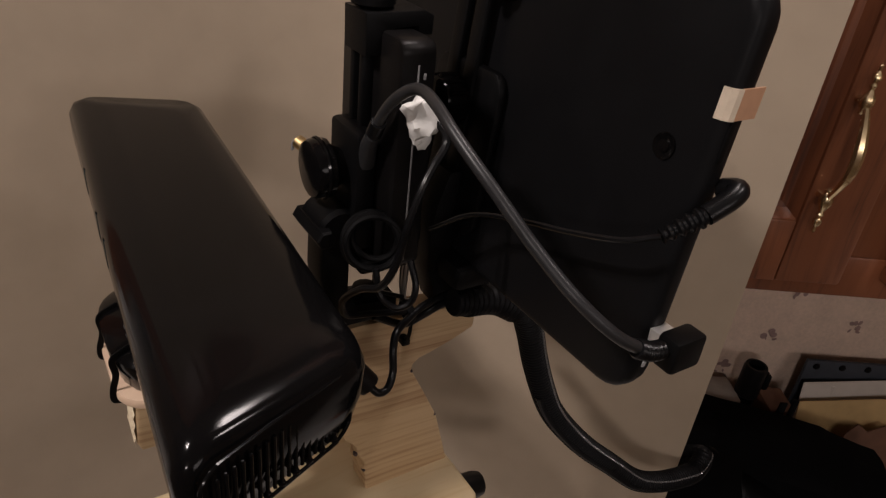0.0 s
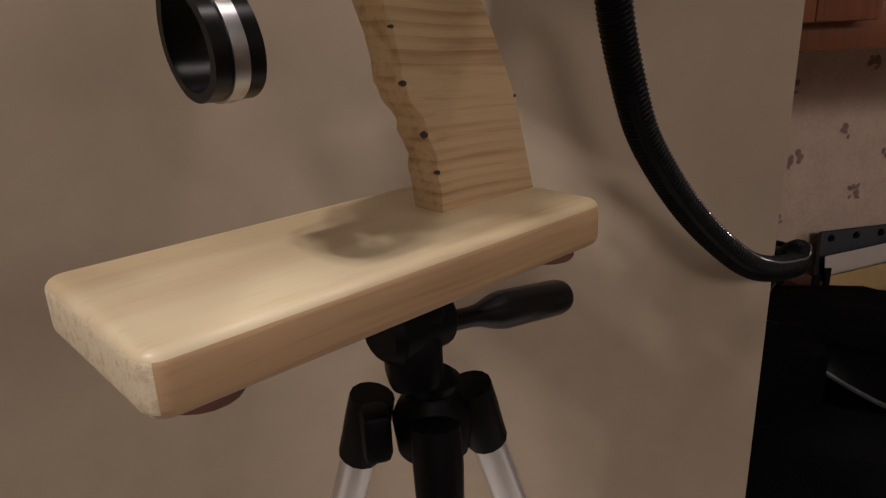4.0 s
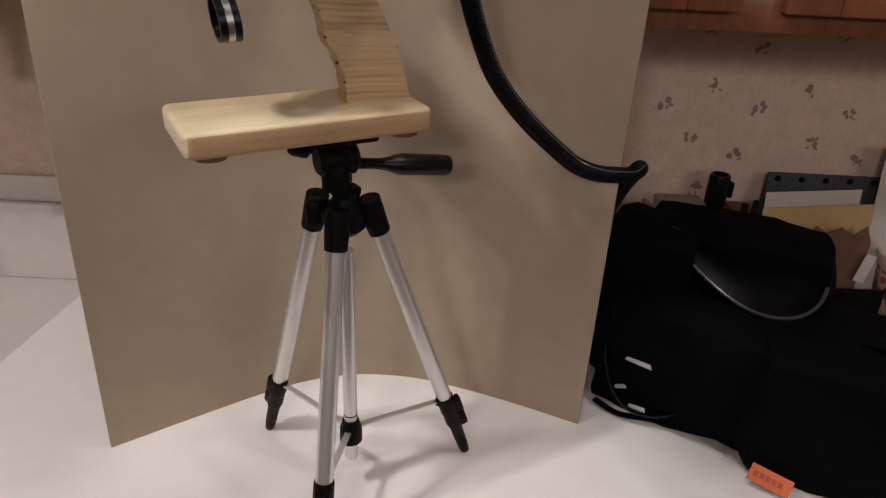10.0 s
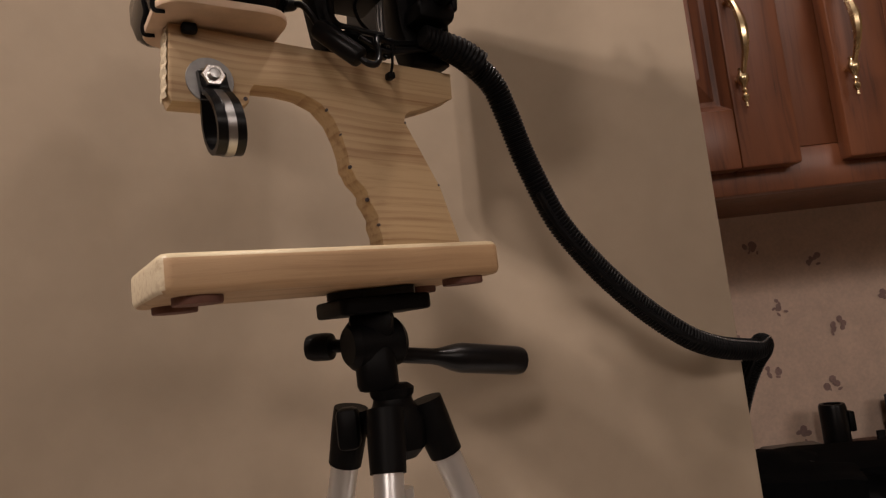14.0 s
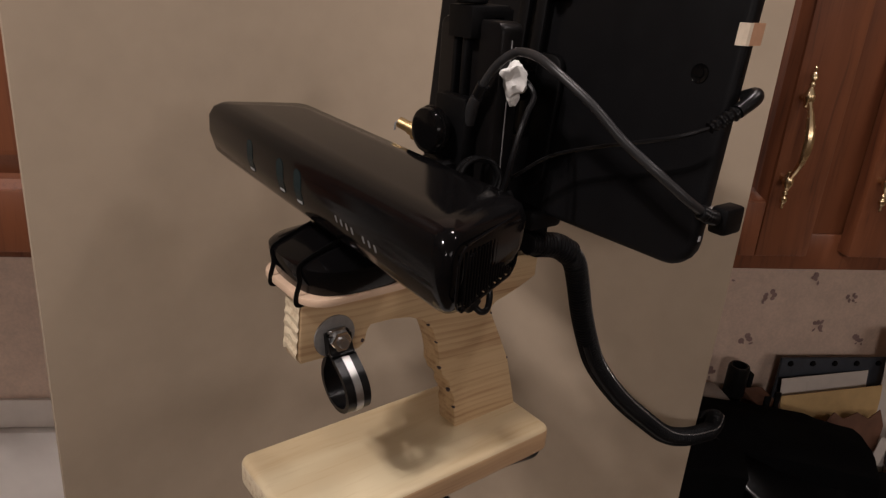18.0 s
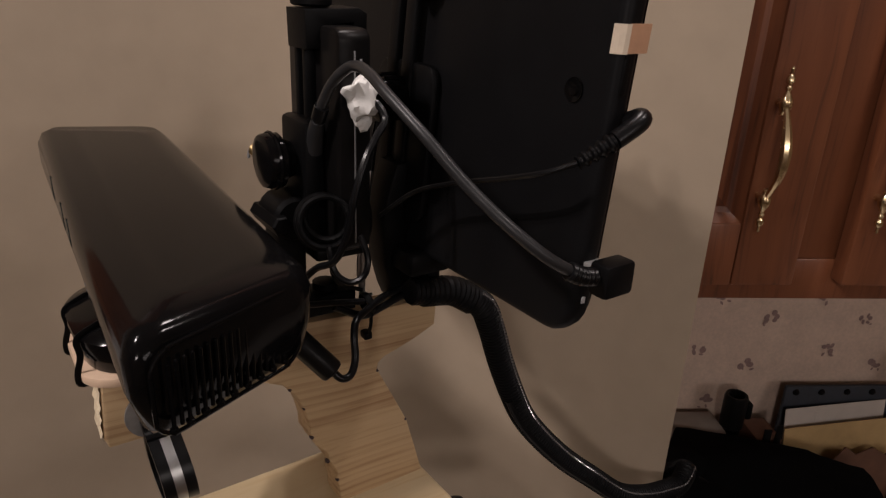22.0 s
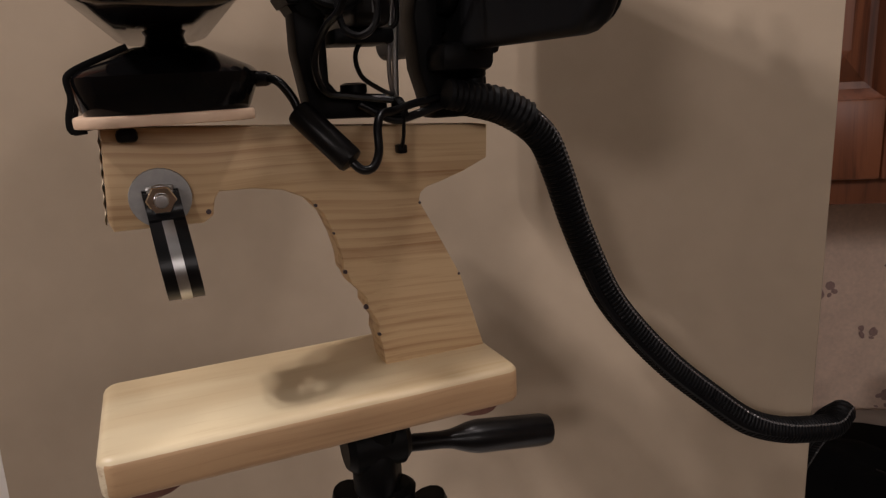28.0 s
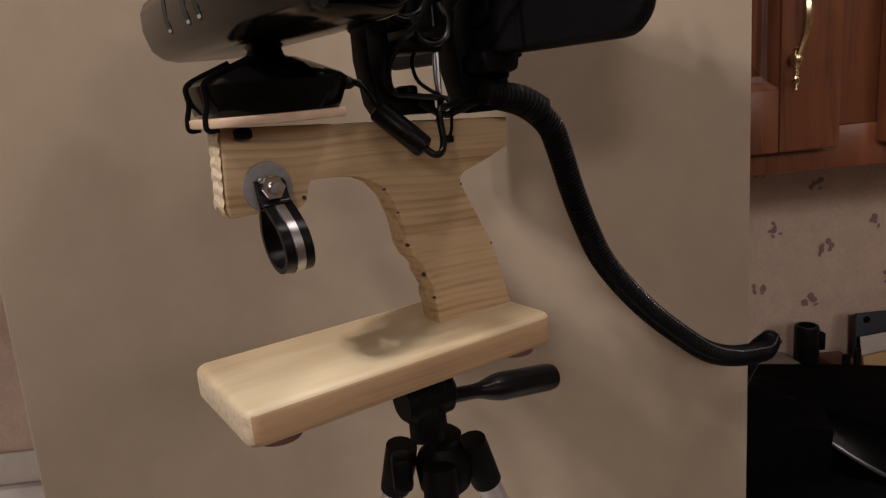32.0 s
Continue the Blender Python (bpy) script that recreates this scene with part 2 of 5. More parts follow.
GLUE = material("white_putty", (0.74, 0.73, 0.70), 0.5, vary=0.12, scale=120, bump=0.6, bump_scale=250)
CORK = material("brown_felt_pad", (0.16, 0.075, 0.055), 0.9, vary=0.2, scale=300, bump=0.4)
GREYSEAM = material("dull_grey_seam", (0.20, 0.20, 0.20), 0.5, vary=0.2, scale=200)
GREYCABLE = material("dark_grey_cable_jacket", (0.020, 0.020, 0.021), 0.38, vary=0.2, scale=150, spec=0.35)
GREYCARD = material("grey_cardboard", (0.30, 0.265, 0.235), 0.7, vary=0.1, scale=80)
FAINTMARK = material("faint_silver_print", (0.17, 0.17, 0.175), 0.45, vary=0.1, scale=300)
GREYMARK = material("silver_print_and_glint", (0.45, 0.45, 0.46), 0.4, vary=0.05, scale=300)
LENS = material("dark_teal_lens_glass", (0.007, 0.018, 0.021), 0.22, vary=0.1, scale=50, spec=0.06)
ORANGE = material("orange_fabric_label", (0.72, 0.17, 0.06), 0.7, vary=0.12, scale=200, bump=0.3)
CERAMIC = material("cream_ceramic", (0.70, 0.56, 0.46), 0.25, vary=0.06, scale=60, coat=0.3)
REDPRINT = material("rust_red_print", (0.42, 0.10, 0.055), 0.4, vary=0.15, scale=300)
DARKMARK = material("dark_marks_and_hole_shade", (0.045, 0.03, 0.035), 0.4, vary=0.2, scale=300)
PAPERS = material("white_paper", (0.60, 0.545, 0.49), 0.75, vary=0.05, scale=60)
YELLOWP = material("yellow_paper", (0.56, 0.38, 0.17), 0.7, vary=0.1, scale=60)
BROWNP = material("brown_card", (0.16, 0.075, 0.045), 0.6, vary=0.2, scale=60)
BLUEGREY = material("blue_grey_folder", (0.030, 0.036, 0.048), 0.6, vary=0.2, scale=90)
GREENP = material("green_lighter_plastic", (0.14, 0.42, 0.05), 0.3, vary=0.08, scale=90, coat=0.3)
LABELGREEN = material("dark_green_label", (0.035, 0.10, 0.05), 0.4, vary=0.35, scale=60)
LABELRED = material("red_label_shape", (0.48, 0.07, 0.04), 0.4, vary=0.15, scale=90)
CAPPINK = material("pale_pink_plastic", (0.60, 0.38, 0.34), 0.4, vary=0.08, scale=90)
LABELYELLOW = material("yellow_label_shape", (0.55, 0.36, 0.06), 0.4, vary=0.15, scale=90)


def glass(name, tint, rough=0.08):
    m = bpy.data.materials.new(name)
    m.use_nodes = True
    p = m.node_tree.nodes["Principled BSDF"]
    p.inputs["Base Color"].default_value = (*tint, 1)
    p.inputs["Transmission Weight"].default_value = 0.9
    p.inputs["Roughness"].default_value = rough
    p.inputs["IOR"].default_value = 1.3
    n = m.node_tree.nodes.new("ShaderNodeTexNoise")
    n.inputs["Scale"].default_value = 40
    b = m.node_tree.nodes.new("ShaderNodeBump")
    b.inputs["Strength"].default_value, b.inputs["Distance"].default_value = 0.2, 0.001
    m.node_tree.links.new(n.outputs[0], b.inputs["Height"])
    m.node_tree.links.new(b.outputs[0], p.inputs["Normal"])
    return m


CLEARPLASTIC = glass("clear_plastic", (0.92, 0.93, 0.93))

# ---------------------------------------------------------------- building helpers
ROOM = Matrix.Translation((0, 0, CT))                       # x, y and height over the countertop
RIG = ROOM @ pose(0, 0, 0, 0, 0, 30.7)                      # along the wooden beam, across it, up
BASES = {}


def thing(name, base, label="", category="", group="", kind="", at=None):
    ob = new(name)
    ob.empty_display_size = 0.02
    at = ROOM if at is None else at
    ob.matrix_world = at @ Matrix.Translation(base)
    BASES[ob.name] = Vector(base)
    return tagged(ob, label, category, group, kind)


def part(name, bm, mat, parent, label="", smooth=True, kind=""):
    root = parent
    while root.parent:
        root = root.parent
    me = bpy.data.meshes.new(name)
    bmesh.ops.translate(bm, verts=bm.verts, vec=-BASES[root.name])
    bmesh.ops.recalc_face_normals(bm, faces=bm.faces)
    bm.to_mesh(me)
    bm.free()
    for p in me.polygons:
        p.use_smooth = smooth
    if smooth:
        me.set_sharp_from_angle(angle=radians(38))
    me.materials.append(mat)
    ob = new(name, me)
    ob.parent = parent
    return tagged(ob, label, kind=kind)


def single(name, bm, mat, label, category="", kind="", at=None, group="", smooth=True):
    """A thing of one mesh."""
    me = bpy.data.meshes.new(name)
    bmesh.ops.recalc_face_normals(bm, faces=bm.faces)
    low = min(v.co.z for v in bm.verts)
    mid = sum((v.co for v in bm.verts), Vector()) / len(bm.verts)
    off = Vector((mid.x, mid.y, low))
    bmesh.ops.translate(bm, verts=bm.verts, vec=-off)
    bm.to_mesh(me)
    bm.free()
    for p in me.polygons:
        p.use_smooth = smooth
    if smooth:
        me.set_sharp_from_angle(angle=radians(38))
    me.materials.append(mat)
    ob = new(name, me)
    ob.matrix_world = (ROOM if at is None else at) @ Matrix.Translation(off)
    return tagged(ob, label, category, group, kind)


def box(lo, hi, bevel=0.0, seg=2, bm=None, turn=None):
    """A box between two corners, with rounded edges; turn: a matrix laid on it about its centre."""
    own = bmesh.new()
    bmesh.ops.create_cube(own, size=1)
    c = (Vector(lo) + Vector(hi)) / 2
    s = Vector(hi) - Vector(lo)
    for v in own.verts:
        v.co = Vector((v.co.x * s.x, v.co.y * s.y, v.co.z * s.z))
    if bevel:
        bmesh.ops.bevel(own, geom=own.edges[:], offset=min(bevel, min(abs(x) for x in s) * 0.49), segments=seg, affect="EDGES", profile=0.5)
    if turn is not None:
        own.transform(turn.to_3x3().to_4x4())
    bmesh.ops.translate(own, verts=own.verts, vec=c)
    return merge(bm, own)


def merge(bm, own):
    if bm is None:
        return own
    me = bpy.data.meshes.new("tmp")
    own.to_mesh(me)
    own.free()
    bm.from_mesh(me)
    bpy.data.meshes.remove(me)
    return bm


def smooth_line(points, n=6):
    """A smooth line through the points."""
    pts = [Vector(p) for p in points]
    pts = [2 * pts[0] - pts[1]] + pts + [2 * pts[-1] - pts[-2]]
    out = []
    for i in range(1, len(pts) - 2):
        a, b, c, d = pts[i - 1 : i + 3]
        for k in range(n):
            t = k / n
            out.append(0.5 * ((2 * b) + (c - a) * t + (2 * a - 5 * b + 4 * c - d) * t * t + (3 * b - a - 3 * c + d) * t ** 3))
    return out + [pts[-2]]


def tube(points, radius, seg=10, n=6, bm=None, flat=1.0):
    """A round rod along a smooth line; radius a number, or a function of the share of the way and the index."""
    line = smooth_line(points, n) if n > 1 else [Vector(p) for p in points]
    own = bmesh.new()
    up = Vector((0, 0, 1))
    rings = []
    side = None
    for i, p in enumerate(line):
        way = (line[min(i + 1, len(line) - 1)] - line[max(i - 1, 0)]).normalized()
        if side is None:
            side = way.cross(up if abs(way.z) < 0.9 else Vector((1, 0, 0))).normalized()
        else:
            side = (side - way * side.dot(way)).normalized()
        over = way.cross(side)
        r = radius(i / (len(line) - 1), i) if callable(radius) else radius
        rings.append([own.verts.new(p + r * (math.cos(2 * math.pi * k / seg) * side + flat * math.sin(2 * math.pi * k / seg) * over)) for k in range(seg)])
    for a, b in zip(rings, rings[1:]):
        for k in range(seg):
            own.faces.new((a[k], a[(k + 1) % seg], b[(k + 1) % seg], b[k]))
    own.faces.new(rings[0][::-1])
    own.faces.new(rings[-1])
    return merge(bm, own)


def lathe(profile, at=(0, 0, 0), axis=(0, 0, 1), seg=24, bm=None):
    """Turned about an axis through at: profile of (radius, height along the axis)."""
    own = bmesh.new()
    q = Vector(axis).to_track_quat("Z", "Y").to_matrix().to_4x4()
    q.translation = Vector(at)
    rings = []
    for r, h in profile:
        if r < 1e-6:
            rings.append([own.verts.new(q @ Vector((0, 0, h)))])
        else:
            rings.append([own.verts.new(q @ Vector((r * math.cos(2 * math.pi * k / seg), r * math.sin(2 * math.pi * k / seg), h))) for k in range(seg)])
    for a, b in zip(rings, rings[1:]):
        for k in range(seg):
            j = (k + 1) % seg
            if len(a) == 1 and len(b) == 1:
                continue
            if len(a) == 1:
                own.faces.new((a[0], b[k], b[j]))
            elif len(b) == 1:
                own.faces.new((a[k], a[j], b[0]))
            else:
                own.faces.new((a[k], a[j], b[j], b[k]))
    if len(rings[0]) > 1:
        own.faces.new(rings[0][::-1])
    if len(rings[-1]) > 1:
        own.faces.new(rings[-1])
    return merge(bm, own)


def slab(outline, low, high, plane="uv", bevel=0.0, bm=None, seg=2):
    """A flat outline given thickness. plane: uv (lying), ud (upright along the beam) or vd (upright across it)."""
    put = {"uv": lambda a, b, h: (a, b, h), "ud": lambda a, b, h: (a, h, b), "vd": lambda a, b, h: (h, a, b)}[plane]
    own = bmesh.new()
    lo = [own.verts.new(put(a, b, low)) for a, b in outline]
    hi = [own.verts.new(put(a, b, high)) for a, b in outline]
    n = len(lo)
    f1 = own.faces.new(lo)
    f2 = own.faces.new(hi[::-1])
    for k in range(n):
        own.faces.new((lo[(k + 1) % n], lo[k], hi[k], hi[(k + 1) % n]))
    bmesh.ops.recalc_face_normals(own, faces=own.faces)
    if bevel:
        rim = [e for e in own.edges if f1 in e.link_faces or f2 in e.link_faces]
        bmesh.ops.bevel(own, geom=rim, offset=bevel, segments=seg, affect="EDGES", profile=0.5, clamp_overlap=True)
    return merge(bm, own)


def rounded(x0, y0, x1, y1, r, n=5):
    """The outline of a rectangle with round corners."""
    out = []
    for cx, cy, a in ((x1 - r, y1 - r, 0), (x0 + r, y1 - r, 90), (x0 + r, y0 + r, 180), (x1 - r, y0 + r, 270)):
        out += [(cx + r * math.cos(radians(a + 90 * k / n)), cy + r * math.sin(radians(a + 90 * k / n))) for k in range(n + 1)]
    return out


def ring(at, axis, radius, wire, seg=28, sides=8, bm=None, wide=1.0, start=0, sweep=360):
    """A ring or an arc of round wire about an axis."""
    q = Vector(axis).to_track_quat("Z", "Y").to_matrix()
    c = Vector(at)
    n = seg
    closed = sweep >= 360
    own = bmesh.new()
    rows = []
    for i in range(n if closed else n + 1):
        a = radians(start + sweep * i / n)
        out = q @ Vector((math.cos(a), math.sin(a), 0))
        up = q @ Vector((0, 0, 1))
        rows.append([own.verts.new(c + out * (radius + wire * math.cos(2 * math.pi * k / sides)) + up * wide * wire * math.sin(2 * math.pi * k / sides)) for k in range(sides)])
    pairs = list(zip(rows, rows[1:])) + ([(rows[-1], rows[0])] if closed else [])
    for a, b in pairs:
        for k in range(sides):
            own.faces.new((a[k], a[(k + 1) % sides], b[(k + 1) % sides], b[k]))
    if not closed:
        own.faces.new(rows[0][::-1])
        own.faces.new(rows[-1])
    return merge(bm, own)

# ---------------------------------------------------------------- the room
X0, X1, Y0 = -2.6, 2.2, -3.0


def room():
    # floor and ceiling are out of view, added for the bounce they give
    single("floor", box((X0, Y0, -CT - 0.05), (X1, WALL, -CT)), TILEFLOOR, "unseen kitchen floor, toned to limit bounced light", "floor", "structure", smooth=False)
    single("ceiling", box((X0, Y0, 1.53), (X1, WALL, 1.6)), CEIL, "unseen kitchen ceiling, toned to limit bounced light", "ceiling", "structure", smooth=False)
    # the wall behind the counter, with the window's opening
    n = None
    wx0, wx1, wd0, wd1 = -1.75, -0.80, 0.215, 1.15
    for lo, hi in (((X0, WALL, -CT), (wx0, WALL + 0.12, 1.53)), ((wx1, WALL, -CT), (X1, WALL + 0.12, 1.53)),
                   ((wx0, WALL, -CT), (wx1, WALL + 0.12, wd0)), ((wx0, WALL, wd1), (wx1, WALL + 0.12, 1.53))):
        n = box(lo, hi, bm=n)
    single("wall_north", n, WALLPAPER, "cream wallpapered kitchen wall with a mauve flower print", "wall", "structure", smooth=False)
    # three unseen walls that close the room and temper the bounce
    single("wall_west", box((X0 - 0.1, Y0, -CT), (X0, WALL, 1.53)), UNSEENWALL, "plain unseen wall, toned to limit bounced light", "wall", "structure", smooth=False)
    single("wall_east", box((X1, Y0, -CT), (X1 + 0.1, WALL, 1.53)), UNSEENWALL, "plain unseen wall, toned to limit bounced light", "wall", "structure", smooth=False)
    single("wall_south", box((X0, Y0 - 0.1, -CT), (X1, Y0, 1.53)), UNSEENWALL, "plain unseen wall, toned to limit bounced light", "wall", "structure", smooth=False)
    single("wall_panel", box((X0 + 0.01, WALL - 0.006, 0.1405), (-0.25, WALL, 0.1855), 0.001), UNDERWALL, "pale painted strip of wall under the window", "wall", "structure", smooth=False)
    # window: frame, sill, pane and a lowered blind
    w = thing("window_1", (wx0, WALL, wd0), "white framed window behind a lowered white slatted blind", "window", kind="structure")
    part("pane", box((wx0, WALL + 0.08, wd0), (wx1, WALL + 0.085, wd1)), NIGHT, w, "dark night window pane", smooth=False)
    part("window_sill", box((wx0 - 0.05, WALL - 0.035, wd0 - 0.028), (wx1 + 0.02, WALL + 0.07, wd0), 0.004), WHITEPAINT, w)
    part("window_frame", box((wx1 - 0.03, WALL + 0.02, wd0), (wx1, WALL + 0.07, wd1), 0.003), WHITEPAINT, w)
    part("window_frame", box((wx0, WALL + 0.02, wd0), (wx0 + 0.03, WALL + 0.07, wd1), 0.003), WHITEPAINT, w)
    b = thing("window_blind", (wx0, WALL, wd0), "white horizontal slatted blind lowered over the window", "window blind")
    part("bottom_rail", box((wx0 + 0.02, WALL - 0.012, wd0 + 0.006), (wx1 - 0.012, WALL + 0.013, wd0 + 0.020), 0.003), SLAT, b)
    part("head_rail", box((wx0 + 0.02, WALL - 0.02, wd1 - 0.04), (wx1 - 0.012, WALL + 0.02, wd1), 0.003), SLAT, b)
    tilt = pose(0, 0, 0, 52, 0, 0)
    first = None
    for i in range(40):
        d = wd0 + 0.034 + 0.0215 * i
        if first is None:
            own = box((wx0 + 0.02, WALL - 0.0125, d - 0.0006), (wx1 - 0.012, WALL + 0.0125, d + 0.0006), turn=tilt)
            first = part("slat", own, SLAT, b, smooth=False)
        else:
            ob = new("slat", first.data)
            ob.parent = b
            ob.location.z = 0.0215 * i
    for x in (wx1 - 0.10, wx1 - 0.42, wx0 + 0.2):
        part("ladder_cord", tube([(x, WALL - 0.013, wd0 + 0.01), (x, WALL - 0.013, wd1)], 0.0012, 6, 1), SLAT, b)


room()


def counter():
    single("countertop", box((X0, -0.127, -0.035), (1.6, WALL, 0), 0.004), LAMINATE, "white laminate kitchen countertop", "countertop", "structure")
    single("backsplash", box((X0, WALL - 0.018, 0), (1.6, WALL, 0.140), 0.003), LAMINATE, "white laminate upstand along the wall", "backsplash", "structure")
    t = thing("base_cabinet", (0, 0.1, -CT), "stained wooden base cabinets under the countertop", "cabinet")
    part("body", box((X0, -0.09, -CT + 0.09), (1.58, WALL, -0.036)), CHERRY, t, smooth=False)
    part("toe_kick", box((X0, -0.03, -CT), (1.58, WALL, -CT + 0.09)), MATTBLACK, t, smooth=False)
    sheet = [(-0.56, -0.123), (0.62, -0.120), (0.556, -0.008), (0.402, 0.166), (0.345, 0.30), (0.10, 0.425), (-0.50, 0.405)]
    single("white_sheet", slab(sheet, 0.0005, 0.0014), PAPERWHITE, "large white paper sheet lying on the countertop", "paper sheet", smooth=False)


counter()


def flower_print():
    """Little sprigs of five petals and two leaves, printed on the wall."""
    bm = bmesh.new()
    rng = random.Random(4)

    def dot(x, d, r, squash, turn, lift):
        vs = []
        for k in range(7):
            a = 2 * math.pi * k / 7
            px, pz = r * math.cos(a), r * squash * math.sin(a)
            vs.append(bm.verts.new((x + px * math.cos(turn) - pz * math.sin(turn), WALL - 0.0006 - lift * 0.00012, d + px * math.sin(turn) + pz * math.cos(turn))))
        bm.faces.new(vs)

    spots = []
    for r in range(-1, 9):
        d0 = 0.125 + 0.0825 * r
        for k in range(-2, 9):
            if r % 2:
                spots += [(0.493 - 0.42 + 0.14 * k * 1.0, d0 + 0.012), (0.493 - 0.35 + 0.14 * k, d0 - 0.020)]
            else:
                spots += [(0.468 - 0.38 + 0.19 * k, d0 + 0.012), (0.545 - 0.38 + 0.19 * k, d0 - 0.012)]
    for x, d in spots:
        if x < 0.26 or x > 1.5 or d < 0.11 or d > 0.6:
            continue
        for k in range(5):
            a = rng.uniform(0, 6.28)
            q = rng.uniform(0.001, 0.0105)
            dot(x + q * math.cos(a), d + q * math.sin(a) * 0.8, rng.uniform(0.0030, 0.0060), rng.uniform(0.5, 1), rng.uniform(0, 3), k)
        for s in (-1, 1):
            if rng.random() < 0.75:
                dot(x + s * rng.uniform(0.003, 0.008), d - rng.uniform(0.005, 0.011), rng.uniform(0.002, 0.004), 0.5, rng.uniform(0, 3), 6 + s)
    single("wallpaper_flowers", bm, PETAL, "small mauve flower sprigs printed on the wallpaper", "wall print", "stuff", smooth=False)


flower_print()


def pull(name, x, d0, parent, y):
    """A cast pull with turned ends and a bowed grip."""
    h = part(name, tube([(x, y - 0.012, d0), (x, y - 0.024, d0 + 0.022), (x, y - 0.026, d0 + 0.042), (x, y - 0.020, d0 + 0.062), (x, y - 0.012, d0 + 0.078)],
                        lambda s, i: 0.0024 + 0.0022 * math.sin(math.pi * s) ** 2, 8), BRASS, parent, "ornate polished brass pull")
    for d, s in ((d0, -1), (d0 + 0.078, 1)):
        bead = lathe([(0, -0.030), (0.0016, -0.028), (0.0012, -0.024), (0.0034, -0.021), (0.0036, -0.018), (0.0016, -0.0155), (0.0030, -0.013), (0.0018, -0.0105),
                      (0.0030, -0.008), (0.0052, -0.004), (0.0056, 0), (0.0040, 0.004), (0.0030, 0.006), (0.0036, 0.008), (0, 0.010)], (x, y - 0.011, d), (0, 0, -s), 12)
        part("finial", bead, BRASS, h)
        part("post", lathe([(0.003, 0), (0.003, 0.011)], (x, y - 0.011, d), (0, 1, 0), 8), BRASS, h)
    return h


def door(x0, x1, d0, d1, y, parent, handle_x):
    """A framed door with a raised panel."""
    st = 0.058
    ob = part("door", box((x0, y, d0), (x0 + st, y + 0.019, d1), 0.003), CHERRY, parent)
    part("stile", box((x1 - st, y, d0), (x1, y + 0.019, d1), 0.003), CHERRY, ob)
    part("bottom_rail", box((x0 + st, y + 0.0005, d0), (x1 - st, y + 0.0185, d0 + st), 0.002), CHERRY, ob)
    part("top_rail", box((x0 + st, y + 0.0005, d1 - st), (x1 - st, y + 0.0185, d1), 0.002), CHERRY, ob)
    # moulded inner edge and the raised field
    own = bmesh.new()
    a, b, c, e = x0 + st, x1 - st, d0 + st, d1 - st
    rows = []
    for inset, dep in ((0.0, 0.003), (0.007, 0.011), (0.012, 0.012), (0.030, 0.004), (0.034, 0.0035)):
        rows.append([own.verts.new(p) for p in ((a + inset, y + dep, c + inset), (b - inset, y + dep, c + inset), (b - inset, y + dep, e - inset), (a + inset, y + dep, e - inset))])
    for r, s in zip(rows, rows[1:]):
        for k in range(4):
            own.faces.new((r[k], r[(k + 1) % 4], s[(k + 1) % 4], s[k]))
    own.faces.new(rows[-1])
    part("panel", own, CHERRY, ob, smooth=False)
    pull("handle", handle_x, d0 + 0.084, ob, y)
    return ob


def wall_cabinet(x0, x1, doors, label, low=0.533):
    t = thing("wall_cabinet", ((x0 + x1) / 2, 0.33, 0.511), label, "cabinet", "cabinets over the counter")
    y = 0.209
    part("body", box((x0, y + 0.019, 0.518), (x1, WALL, 1.45), 0.002), CHERRY, t)
    # face frame
    part("frame_rail", box((x0, y, 0.511), (x1, y + 0.019, 0.552), 0.002), CHERRY, t)
    part("frame_rail", box((x0, y, 1.40), (x1, y + 0.019, 1.45), 0.002), CHERRY, t)
    edges = [x0] + [v for dr in doors for v in dr[:2]] + [x1]
    for i in range(0, len(edges), 2):
        part("frame_stile", box((edges[i] - (0.0 if i == 0 else 0.008), y + 0.0005, 0.552), (edges[i + 1] + (0 if i + 2 == len(edges) else 0.008), y + 0.0185, 1.40), 0.001), CHERRY, t)
    for a, b, hx in doors:
        door(a, b, low, 1.39, y - 0.0195, t, hx)
    t.location.z -= 0.011
    return t


wall_cabinet(0.215, 0.86, [(0.225, 0.401, 0.351), (0.447, 0.82, 0.457)], "dark stained raised-panel wall cabinet with brass pulls")
wall_cabinet(-0.690, -0.145, [(-0.683, -0.155, -0.664)], "stained raised-panel wall cabinet beside the window with a brass pull", 0.524)


def towel_bracket():
    pts = [(0.209, 0.4995), (0.290, 0.4995), (0.288, 0.467), (0.280, 0.437), (0.262, 0.421), (0.240, 0.425), (0.220, 0.451)]
    t = single("towel_bracket", slab(pts, -0.562, -0.530, "vd", 0.003), CHERRY, "dark wooden curved bracket under the wall cabinet", "bracket")
    return t


towel_bracket()


